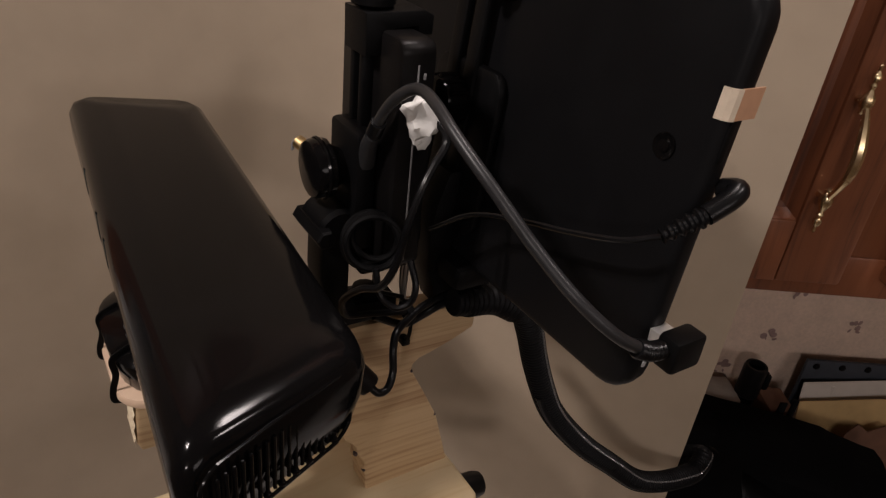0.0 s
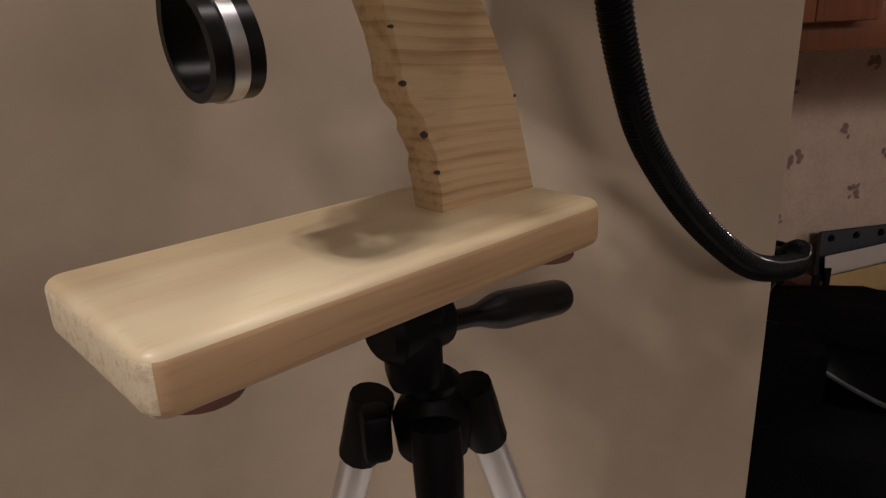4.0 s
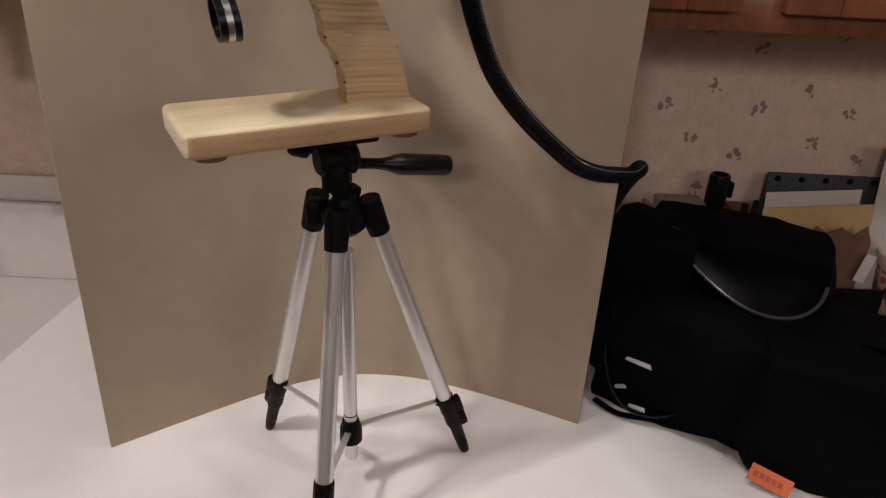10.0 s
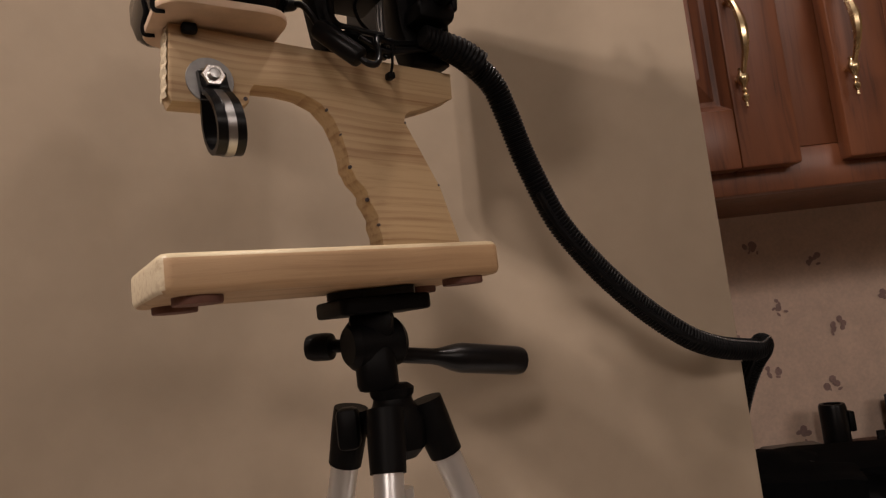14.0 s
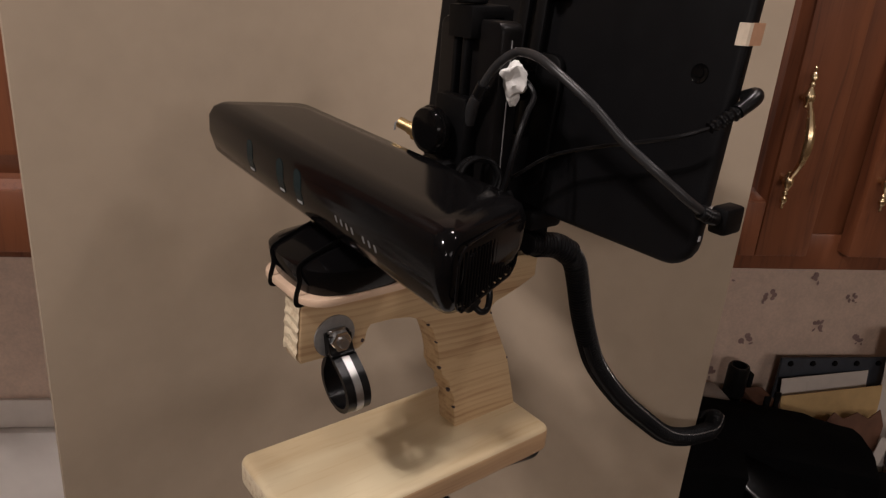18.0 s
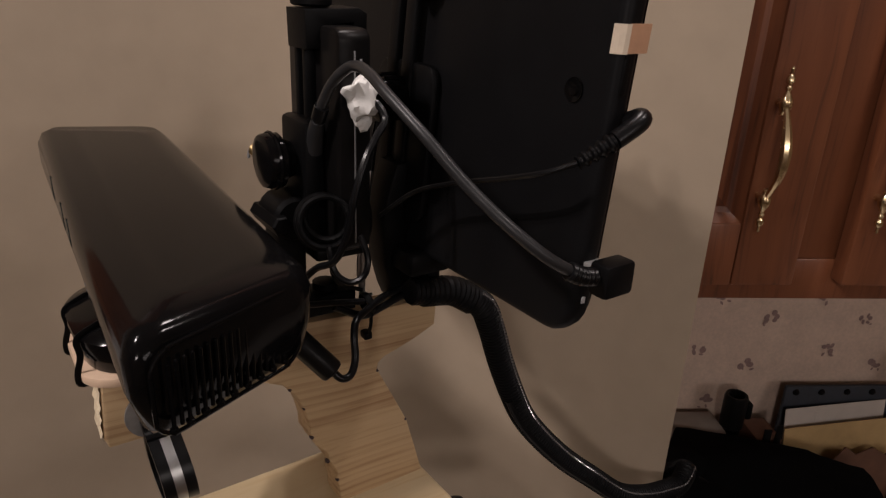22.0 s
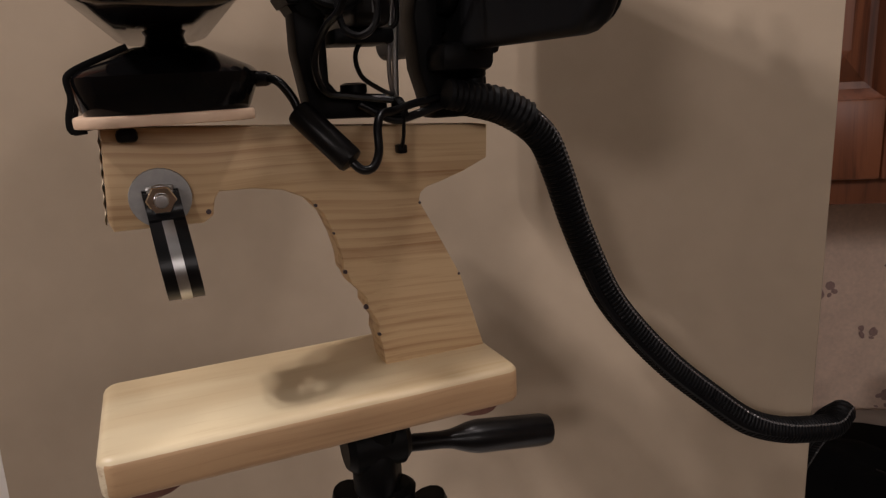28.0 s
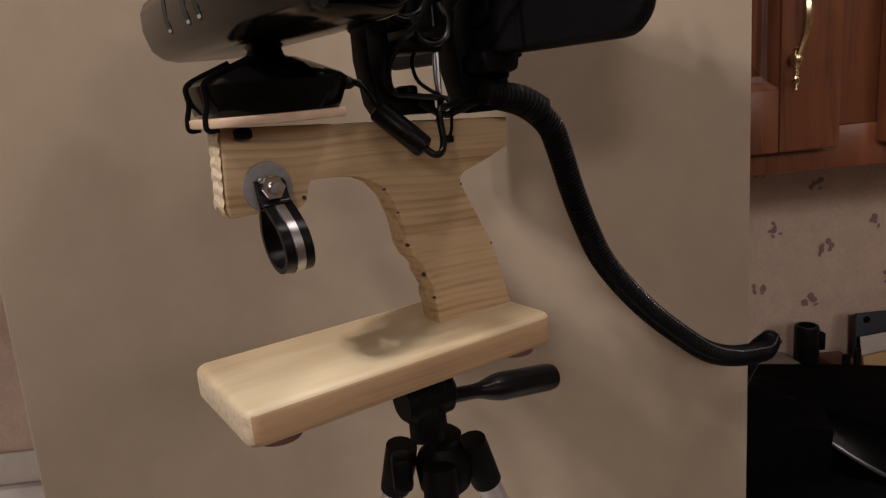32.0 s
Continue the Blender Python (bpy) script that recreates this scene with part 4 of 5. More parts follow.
def tablet_holder():
    t = thing("tablet_clamp", (0.055, 0, 0.588), "black plastic spring clamp on a curved arm holding the tablet", "clamp", at=RIG)
    part("slide_bar", tilted(box((0.0455, -0.006, 0.66), (0.0505, 0.003, 0.780), 0.0012)), MATTBLACK, t)
    part("slide_rail", tilted(box((0.0455, 0.009, 0.66), (0.0505, 0.018, 0.780), 0.0012)), MATTBLACK, t)
    part("back_plate", tilted(slab(rounded(-0.026, 0.640, 0.030, 0.725, 0.010), 0.0475, 0.0530, "vd", 0.002)), MATTBLACK, t)
    jaw = part("upper_jaw", tilted(box((0.0462, -0.020, 0.757), (0.0534, 0.024, 0.793), 0.0025)), MATTBLACK, t)
    part("jaw_hook", tube([(0.054, -0.012, 0.762), (0.0570, -0.013, 0.780), (0.062, -0.012, 0.7875), (0.075, -0.008, 0.7905), (0.088, -0.004, 0.7880), (0.0905, -0.002, 0.779)], 0.0048, 10, 5, flat=1.6), MATTBLACK, jaw)
    part("jaw_liner", tilted(box((0.0436, -0.019, 0.762), (0.0461, -0.012, 0.791), 0.0008)), GREYMARK, jaw, "pale foam strip")
    low = part("lower_jaw", tilted(box((0.0430, -0.030, 0.6120), (0.0720, 0.016, 0.6260), 0.004)), MATTBLACK, t)
    part("jaw_lip", tilted(box((0.0686, -0.030, 0.6200), (0.0740, 0.016, 0.6360), 0.002)), MATTBLACK, low)
    k = part("knob", lathe([(0.0098, 0), (0.0118, 0.0014), (0.0124, 0.004), (0.0124, 0.0125), (0.0112, 0.0145), (0.0075, 0.0150), (0.0075, 0.021)], (0.0390, 0.004, 0.7060), (1, 0, 0), 16), GLOSSBLACK, t, "ribbed black knob")
    for i in range(12):
        a = math.radians(30 * i)
        y, z = 0.004 + 0.0122 * math.cos(a), 0.7060 + 0.0122 * math.sin(a)
        part("rib", tube([(0.0418, y, z), (0.0522, y, z)], 0.0011, 6, 1), GLOSSBLACK, k)
    arm = [(0.0455, 0.672), (0.0400, 0.655), (0.0372, 0.640), (0.0385, 0.615), (0.0440, 0.596), (0.0470, 0.589), (0.0765, 0.589), (0.0770, 0.609), (0.0700, 0.612), (0.0620, 0.6125), (0.0545, 0.6165),
           (0.0515, 0.624), (0.0530, 0.631), (0.0585, 0.6355), (0.0590, 0.655), (0.0560, 0.672)]
    part("arm", slab(arm, -0.009, 0.011, "ud", 0.002), MATTBLACK, t, "curved black arm")
    part("arm_bolt", lathe([(0.0042, -0.014), (0.0042, 0.001), (0.0054, 0.002), (0.0056, 0.008), (0.004, 0.0095)], (0.0665, -0.0160, 0.6075), (0, 0, 1), 10), MATTBLACK, t)


tablet_holder()


def box_holder():
    """A second clamp in front, gripping a slim black box."""
    t = thing("box_clamp", (0.0, 0, 0.592), "black phone-style clamp with a screw knob on top", "clamp", at=RIG)
    part("top_knob", lathe([(0.0085, 0), (0.0098, 0.001), (0.0100, 0.0085), (0.0085, 0.010), (0, 0.0102)], (0.0022, 0.001, 0.7520), (0, 0, 1), 12), MATTBLACK, t)
    part("upper_jaw", slab([(-0.0058, 0.733), (-0.0062, 0.751), (0.022, 0.752), (0.0268, 0.7495), (0.0266, 0.741), (0.0195, 0.7415), (0.0190, 0.745), (0.0085, 0.744), (0.0085, 0.733)], -0.010, 0.012, "ud", 0.0012), MATTBLACK, t)
    part("slide_bar", box((-0.0040, -0.004, 0.655), (0.0020, 0.000, 0.738), 0.001), MATTBLACK, t)
    part("slide_bar", box((-0.0040, 0.005, 0.655), (0.0020, 0.009, 0.738), 0.001), MATTBLACK, t)
    part("back_plate", box((-0.010, -0.014, 0.640), (0.0010, 0.016, 0.700), 0.003), MATTBLACK, t)
    part("lower_jaw", box((-0.006, -0.016, 0.6270), (0.0240, 0.016, 0.6345), 0.002), MATTBLACK, t)
    k = part("side_knob", lathe([(0.010, 0), (0.0132, 0.001), (0.0140, 0.003), (0.0140, 0.0095), (0.011, 0.011), (0.008, 0.018)], (-0.0260, 0.004, 0.6785), (1, 0, 0), 16), GLOSSBLACK, t, "round ribbed side knob")
    part("rib", ring((-0.020, 0.004, 0.6785), (1, 0, 0), 0.0138, 0.0012, 24, 6), GLOSSBLACK, k)
    part("hinge", lathe([(0.010, -0.012), (0.0120, -0.010), (0.0120, 0.010), (0.010, 0.012)], (-0.0140, 0.002, 0.6500), (0, 1, 0), 18), MATTBLACK, t)
    part("hinge_bolt", lathe([(0.004, -0.017), (0.005, -0.016), (0.005, 0.014), (0.004, 0.015)], (-0.0235, 0.002, 0.6500), (0, 1, 0), 6), MATTBLACK, t)
    arm = [(-0.0230, 0.655), (-0.0235, 0.625), (-0.0195, 0.600), (-0.0150, 0.5925), (0.0205, 0.5915), (0.0205, 0.6030), (-0.0040, 0.6045), (-0.0085, 0.610), (-0.0080, 0.655)]
    part("arm", slab(arm, -0.009, 0.011, "ud", 0.002), MATTBLACK, t)
    part("thumb_nut", lathe([(0.006, 0), (0.007, 0.001), (0.007, 0.005), (0.004, 0.006)], (0.006, 0.001, 0.6032), (0, 0, 1), 12), MATTBLACK, t)
    # brass socket on the far side
    b = part("brass_socket", lathe([(0.0036, 0), (0.0038, 0.008), (0.0046, 0.0085), (0.0046, 0.012), (0.0062, 0.0125), (0.0062, 0.019)], (-0.0135, 0.047, 0.6745), (0.42, -0.85, -0.30), 12), OLDBRASS, t, "small brass antenna socket")
    part("pin", tube([(-0.0135, 0.047, 0.6745), (-0.0150, 0.0490, 0.6735), (-0.0155, 0.0495, 0.6690)], 0.0008, 8, 5), GREYSEAM, b, "thin bent wire")
    bx = thing("power_box", (0.01, 0, 0.6345), "slim black battery box gripped in the clamp", "battery box", at=RIG)
    part("case", slab(rounded(-0.0285, 0.6345, 0.0285, 0.744, 0.006), 0.0015, 0.0185, "vd", 0.002), SATINBLACK, bx)
    part("seam", box((0.0092, -0.0288, 0.640), (0.0100, -0.0283, 0.734), 0.0001), GREYSEAM, bx, "fine pale seam")
    for i, h in enumerate((0.0022, 0.0026, 0.0010, 0.0022, 0.0022, 0.001, 0.0026)):
        part("printed_bar", box((0.0122, -0.0290, 0.708 + 0.0033 * i), (0.0134, -0.0283, 0.708 + 0.0033 * i + h), 0.0002), GREYSEAM, bx)


box_holder()


def lump(c, r, seed, squash=(1, 1, 1)):
    own = bmesh.new()
    bmesh.ops.create_icosphere(own, subdivisions=3, radius=1)
    for v in own.verts:
        n = noise.noise(v.co * 1.6 + Vector((seed, 0, 0))) * 0.45 + noise.noise(v.co * 4 + Vector((0, seed, 0))) * 0.15
        v.co = Vector((v.co.x * squash[0], v.co.y * squash[1], v.co.z * squash[2])) * r * (1 + n) + Vector(c)
    return own


def cables():
    t = thing("white_putty", (0.011, -0.031, 0.704), "lump of white putty holding a cable to the battery box", "putty", at=RIG)
    part("lump", lump((0.0105, -0.0320, 0.713), 0.0100, 3.0, (0.85, 0.75, 0.90)), GLUE, t)
    part("lump_tail", lump((0.0125, -0.0300, 0.704), 0.0050, 7.0, (0.8, 0.6, 1.3)), GLUE, t)
    t = thing("usb_cable", (0.03, -0.1, 0.655), "thick black cable arching to a plug on the tablet's edge", "cable", at=RIG)
    part("cord", tube([(-0.0050, -0.0170, 0.6980), (-0.0050, -0.0240, 0.7100), (-0.0035, -0.0320, 0.7210), (-0.0005, -0.0400, 0.7280), (0.0008, -0.0480, 0.7298), (-0.0012, -0.0620, 0.7285), (-0.0021, -0.0780, 0.7225), (0.0018, -0.1000, 0.7097), (0.0100, -0.1160, 0.6942),
                       (0.0174, -0.1340, 0.6815), (0.0302, -0.1450, 0.6690), (0.0463, -0.1480, 0.6596), (0.0560, -0.1470, 0.6570)], 0.0025, 12), GREYCABLE, t)
    part("rear_plug", tube([(-0.0040, -0.0110, 0.6850), (-0.0048, -0.0150, 0.6945), (-0.0050, -0.0185, 0.7010)], lambda s, i: 0.0046 - 0.0012 * s, 12, 5), GREYCABLE, t, "dark grey moulded plug")
    part("rear_collar", tube([(-0.0050, -0.0195, 0.7025), (-0.0050, -0.0235, 0.7090)], 0.0036, 12, 1), RUBBER, t)
    part("strain_relief", tube([(0.0390, -0.1475, 0.6630), (0.0470, -0.1480, 0.6592), (0.0570, -0.1470, 0.6565)], lambda s, i: 0.0034 + (0.0007 if i % 2 else 0), 12, 7), RUBBER, t)
    part("plug", box((0.0550, -0.1540, 0.6480), (0.0720, -0.1435, 0.6630), 0.002), MATTBLACK, t, "square black plug housing")
    part("plug_shell", box((0.0590, -0.1436, 0.6520), (0.0680, -0.1360, 0.6590), 0.0006), ALU, t, "bare metal plug shell")
    t = thing("angled_plug", (0.07, -0.14, 0.71), "black angled plug with ribbed strain relief in the tablet's edge", "cable", at=RIG)
    part("plug", tube([(0.0740, -0.1385, 0.7165), (0.0735, -0.1440, 0.7190), (0.0690, -0.1455, 0.7170), (0.0600, -0.1440, 0.7115)], lambda s, i: 0.0046 - 0.0008 * s, 12, 6), RUBBER, t)
    part("strain_relief", tube([(0.0600, -0.1440, 0.7115), (0.0470, -0.1385, 0.7030)], lambda s, i: 0.0036 + (0.0006 if (i // 2) % 2 else -0.0005) - 0.0012 * s, 12, 18), RUBBER, t)
    part("cord", tube([(0.0470, -0.1385, 0.7030), (0.0400, -0.127, 0.697), (0.0370, -0.105, 0.6895), (0.0360, -0.075, 0.680), (0.034, -0.045, 0.668), (0.028, -0.022, 0.650)], 0.0012, 8), RUBBER, t)
    t = thing("thin_cable", (0.0, -0.035, 0.6), "thin black cable looping down from the battery box", "cable", at=RIG)
    part("cord", tube([(0.0130, -0.0310, 0.7125), (0.0160, -0.0375, 0.7115), (0.0178, -0.0425, 0.7045), (0.0100, -0.0465, 0.6965), (0.0032, -0.0495, 0.6880), (-0.0030, -0.0510, 0.6720), (-0.0065, -0.0500, 0.6540), (-0.0105, -0.0450, 0.6400), (-0.0150, -0.0340, 0.6330), (-0.018, -0.022, 0.620), (-0.013, -0.016, 0.606), (0.000, -0.016, 0.603), (0.02, -0.018, 0.600)], 0.0018, 8), RUBBER, t)
    for r, c, a in ((0.0125, (-0.0085, -0.0320, 0.6550), (-0.35, -0.9, 0.2)), (0.0108, (-0.0065, -0.0290, 0.6560), (-0.60, -0.75, 0.1)), (0.0130, (-0.0075, -0.0265, 0.6535), (-0.1, -0.95, 0.3))):
        part("coil", ring(c, a, r, 0.0017, 36, 8), MATTBLACK, t)
    part("hanging_loop", tube([(0.004, -0.044, 0.650), (0.0045, -0.050, 0.640), (0.0020, -0.051, 0.6320), (-0.0040, -0.048, 0.6285), (-0.0090, -0.042, 0.6330), (-0.010, -0.038, 0.645)], 0.0016, 8), RUBBER, t)
    part("loop", tube([(0.020, 0.0, 0.632), (0.0090, -0.008, 0.628), (0.0050, -0.010, 0.6210), (0.0075, -0.010, 0.6120), (0.0160, -0.008, 0.6060), (0.024, -0.008, 0.602)], 0.0012, 8), RUBBER, t)
    part("side_wire", tube([(0.0245, -0.01, 0.66), (0.027, -0.012, 0.648), (0.0265, -0.012, 0.637), (0.0215, -0.012, 0.6335)], 0.0012, 8), RUBBER, t)
    # sensor cable with its ferrite
    t = thing("sensor_cable", (-0.02, -0.03, 0.57), "black sensor cable with a ferrite cylinder hanging beside the beam", "cable", at=RIG)
    part("cord", tube([(-0.0425, -0.013, 0.6130), (-0.0360, -0.019, 0.6120), (-0.0300, -0.0205, 0.6045), (-0.0265, -0.0215, 0.5955)], 0.0021, 10), RUBBER, t)
    part("collar", lathe([(0.0036, 0), (0.0036, 0.006), (0.0026, 0.008)], (-0.0445, -0.0115, 0.6130), (0.8, -0.6, 0), 10), RUBBER, t)
    f0, f1 = Vector((-0.0275, -0.0205, 0.5975)), Vector((-0.0085, -0.0365, 0.5740))
    ln = (f1 - f0).length
    part("ferrite", lathe([(0.003, -0.001), (0.0060, 0.0), (0.0066, 0.0015), (0.0066, ln - 0.0015), (0.0060, ln), (0.003, ln + 0.001)], f0, f1 - f0, 18), SATINBLACK, t, "black ferrite cylinder")
    part("cord_end", tube([(-0.0085, -0.0365, 0.5740), (-0.0045, -0.0390, 0.5700), (0.0010, -0.0385, 0.5705), (0.0055, -0.0350, 0.5770), (0.0070, -0.0310, 0.5880), (0.0110, -0.0260, 0.5940), (0.0200, -0.0200, 0.5950), (0.0320, -0.0150, 0.5975),
                           (0.0450, -0.0130, 0.5995), (0.0600, -0.0120, 0.6010), (0.068, -0.010, 0.600)], 0.0021, 10), RUBBER, t)
    part("second_cord", tube([(0.0040, -0.014, 0.5990), (0.0200, -0.0160, 0.5905), (0.0320, -0.0155, 0.5920), (0.0480, -0.0140, 0.5960), (0.062, -0.012, 0.598)], 0.0022, 10), RUBBER, t)
    t = thing("zip_tie", (0.024, -0.012, 0.58), "black zip tie binding the cables to the beam", "zip tie", at=RIG)
    part("strap", ring((0.0255, -0.0120, 0.5945), (1, 0, 0.2), 0.0060, 0.0010, 20, 6, wide=2.2), MATTBLACK, t)
    part("tail", tube([(0.0255, -0.0170, 0.592), (0.0250, -0.0165, 0.582), (0.0245, -0.0135, 0.5755)], 0.0016, 6, 4, flat=0.5), MATTBLACK, t)
    part("lock", box((0.0225, -0.0150, 0.5730), (0.0275, -0.0085, 0.5775), 0.001), MATTBLACK, t)
    # slim rod and wire hook between the clamps
    t = thing("wire_hook", (0.03, 0, 0.59), "slim dark rod and bent steel wire standing on the beam", "hook", at=RIG)
    part("rod", tube([(0.0262, -0.004, 0.590), (0.0287, -0.002, 0.6270), (0.0337, 0.000, 0.6690)], 0.0018, 8, 4), ZINC, t)
    part("rod_tip", tube([(0.0335, 0.000, 0.6680), (0.0360, 0.0005, 0.6800), (0.0386, 0.001, 0.6940)], lambda s, i: 0.0024 - 0.0009 * s, 8, 4), SATINBLACK, t)
    part("wire", tube([(0.0290, -0.004, 0.655), (0.0262, -0.005, 0.640), (0.0235, -0.006, 0.620), (0.0240, -0.006, 0.606), (0.0280, -0.005, 0.597), (0.0330, -0.003, 0.595)], 0.0012, 8), ZINC, t)


cables()


def hose():
    """Corrugated split loom from the beam down to the board's edge and behind it."""
    t = thing("loom_hose", (0.28, 0.12, 0.2), "black corrugated cable hose sagging from the stand round the board's edge", "cable hose")
    line = [(0.060, 0.010, 0.599), (0.079, 0.021, 0.5935), (0.0965, 0.030, 0.5800), (0.1050, 0.0345, 0.5600), (0.1130, 0.0385, 0.5340), (0.1230, 0.0430, 0.5070), (0.1350, 0.0490, 0.4805), (0.1520, 0.0570, 0.4560), (0.1750, 0.0680, 0.4290),
            (0.2020, 0.0810, 0.4030), (0.2300, 0.0940, 0.3850), (0.2560, 0.1060, 0.3730), (0.2800, 0.1170, 0.3680), (0.2960, 0.1260, 0.3660), (0.3070, 0.1340, 0.3640), (0.3110, 0.1460, 0.3580), (0.3060, 0.1570, 0.3450), (0.2980, 0.1650, 0.3220), (0.288, 0.172, 0.285), (0.278, 0.176, 0.23)]
    pts = smooth_line([Vector(p) + Vector((0.003, 0.017, -0.006)) * math.sin(math.pi * min(1, i / 10.5)) + Vector((0, -0.004, -0.005)) * (1 if 9 < i < 14 else 0) for i, p in enumerate(line)], 5)
    # even steps along the way
    steps = [Vector(pts[0])]
    for a, b in zip(pts, pts[1:]):
        while (b - steps[-1]).length >= 0.0007:
            steps.append(steps[-1] + (b - steps[-1]).normalized() * 0.0007)
    part("corrugated_hose", tube(steps, lambda s, i: 0.0085 + (0.00052 if (i % 4) < 2 else -0.00044), 14, 1), HOSEBLACK, t)
    # highlights along the split, imitated by an added row of pale beads
    out = Vector((0.55, -0.55, 0.63)).normalized()
    ridge = []
    for a, b in zip(steps[60:-70], steps[61:-69]):
        w = (b - a).normalized()
        o = (out - w * out.dot(w)).normalized()
        ridge.append(a + o * 0.0086)
    part("split_glints", tube(ridge, lambda s, i: 0.0010 if (i % 4) < 2 else 0.0003, 6, 1), SPLITGLINT, t, "beads imitating glints along the hose's split")
    part("inner_cable", tube([(p + Vector((-0.0040, -0.0078, 0.001))) for p in steps[206:817:8]], 0.0028, 8, 1), HOSEBLACK, t, "thin cable bulging from the split")
    part("end_sleeve", tube([(0.052, 0.004, 0.6015), (0.064, 0.012, 0.5985), (0.078, 0.0205, 0.5945), (0.090, 0.027, 0.5865)], lambda s, i: 0.0074 + 0.0018 * s + (0.0005 if i % 2 else -0.0003), 14, 9), HOSEBLACK, t)


hose()


# ---------------------------------------------------------------- black bag beside the board
def soft_box(c, size, yaw, power=0.45, seed=1.0, rough=0.012, cuts=5):
    own = bmesh.new()
    bmesh.ops.create_cube(own, size=2)
    bmesh.ops.subdivide_edges(own, edges=own.edges[:], cuts=12, use_grid_fill=True)
    r = Matrix.Rotation(radians(yaw), 3, "Z")
    for v in own.verts:
        n = v.co.normalized()
        p = n.lerp(v.co, power)
        q = Vector((p.x * size[0] / 2, p.y * size[1] / 2, p.z * size[2] / 2))
        q += n * rough * (noise.noise(q * 14 + Vector((seed, 0, 0))) + 0.5 * noise.noise(q * 34 + Vector((0, seed, 0))))
        v.co = r @ q + Vector(c)
        v.co.z = max(v.co.z, 0.0016)
    return own


def bag():
    t = thing("camera_bag", (0.5, 0.15, 0.0016), "soft black fabric camera bag with a vinyl flap and carry strap", "bag")
    part("main_body", soft_box((0.490, 0.215, 0.080), (0.31, 0.24, 0.172), -33, 0.72, 1.0), FABRIC, t)
    part("side_pocket", soft_box((0.388, 0.288, 0.120), (0.125, 0.150, 0.238), -20, 0.66, 9.0), FABRIC, t)
    part("front_pocket", soft_box((0.628, 0.105, 0.083), (0.30, 0.205, 0.178), -20, 0.62, 4.0), FABRIC, t)
    part("top_lid", soft_box((0.510, 0.300, 0.170), (0.27, 0.140, 0.122), -22, 0.62, 6.0, 0.006), FABRIC, t)
    # vinyl flap hanging over the front, with bright piping round its curved edge
    edge = smooth_line([(0.408, 0.278, 0.214), (0.420, 0.240, 0.204), (0.446, 0.205, 0.186), (0.478, 0.180, 0.170), (0.512, 0.168, 0.162), (0.548, 0.168, 0.163), (0.578, 0.182, 0.174), (0.598, 0.210, 0.192), (0.606, 0.240, 0.208)], 5)
    n = len(edge)
    top = [Vector((0.412, 0.300, 0.222)).lerp(Vector((0.600, 0.262, 0.216)), i / (n - 1)) for i in range(n)]
    own = bmesh.new()
    rows = []
    for p, q in zip(edge, top):
        rows.append([own.verts.new(p.lerp(q, k / 6) + Vector((0, -0.003, 0.010)) * math.sin(math.pi * k / 6)) for k in range(7)])
    for r, s in zip(rows, rows[1:]):
        for k in range(6):
            own.faces.new((r[k], r[k + 1], s[k + 1], s[k]))
    bmesh.ops.solidify(own, geom=own.faces[:], thickness=0.004)
    fl = part("flap", own, VINYL, t, "curved black vinyl flap")
    part("piping", tube([p + Vector((0, -0.001, 0.002)) for p in edge], 0.0027, 8, 2), PIPING, fl, "shiny vinyl piping")
    # soft skirt that fills the flap's underside
    own = bmesh.new()
    rows = []
    for p in edge:
        rows.append([own.verts.new(p + Vector((0, 0.002, -0.003)) + Vector((0, 0.004 * k, -0.020 * k))) for k in range(5)])
    for r, s in zip(rows, rows[1:]):
        for k in range(4):
            own.faces.new((r[k], r[k + 1], s[k + 1], s[k]))
    bmesh.ops.solidify(own, geom=own.faces[:], thickness=0.003)
    part("flap_gusset", own, FABRIC, fl)
    part("hanging_strap", tube([(0.330, 0.200, 0.16), (0.322, 0.185, 0.10), (0.330, 0.165, 0.05), (0.352, 0.150, 0.022), (0.385, 0.140, 0.018), (0.415, 0.135, 0.03)], 0.007, 8, 6, flat=0.4), VINYL, t)
    part("flap_tab", tube([(0.598, 0.120, 0.170), (0.632, 0.085, 0.176), (0.660, 0.050, 0.172)], 0.012, 8, 5, flat=0.4), FABRIC, t)
    tag = part("fabric_tag", box((-0.024, -0.0012, -0.011), (0.024, 0.0012, 0.011), 0.0006), ORANGE, t, "orange sewn fabric tag")
    tag.data.transform(Matrix.Translation(BASES[t.name]))
    tag.matrix_local = Matrix.Translation(Vector((0.499, 0.034, 0.019)) - BASES[t.name]) @ pose(0, 0, 0, -20, 6, -33)
    for k in range(5):
        bar = part("printed_bar", box((-0.019 + 0.007 * k, -0.0020, -0.003), (-0.014 + 0.007 * k, -0.0010, 0.004), 0.0002), REDPRINT, tag)
        bar.data.transform(Matrix.Translation(BASES[t.name]))
    # strap clips whose glints are put into a pale colour
    for x, y, d, w, tip in ((0.360, 0.160, 0.088, 0.018, 8), (0.346, 0.172, 0.040, 0.008, -15), (0.366, 0.150, 0.022, 0.012, 5)):
        bk = slab([(-w, -0.003), (w, -0.002), (w * 0.8, 0.004), (-w * 0.9, 0.002)], -0.0015, 0.0015, "ud", 0.0006)
        bk.transform(Matrix.Translation((x, y, d)) @ pose(0, 0, 0, -25, tip, -28))
        part("strap_clip_glint", bk, GREYMARK, t, "plastic strap clip, pale to imitate its glints")
    part("loose_strap", tube([(0.318, 0.185, 0.006), (0.345, 0.158, 0.005), (0.385, 0.150, 0.005), (0.42, 0.130, 0.010)], 0.006, 8, 5, flat=0.35), VINYL, t)


bag()


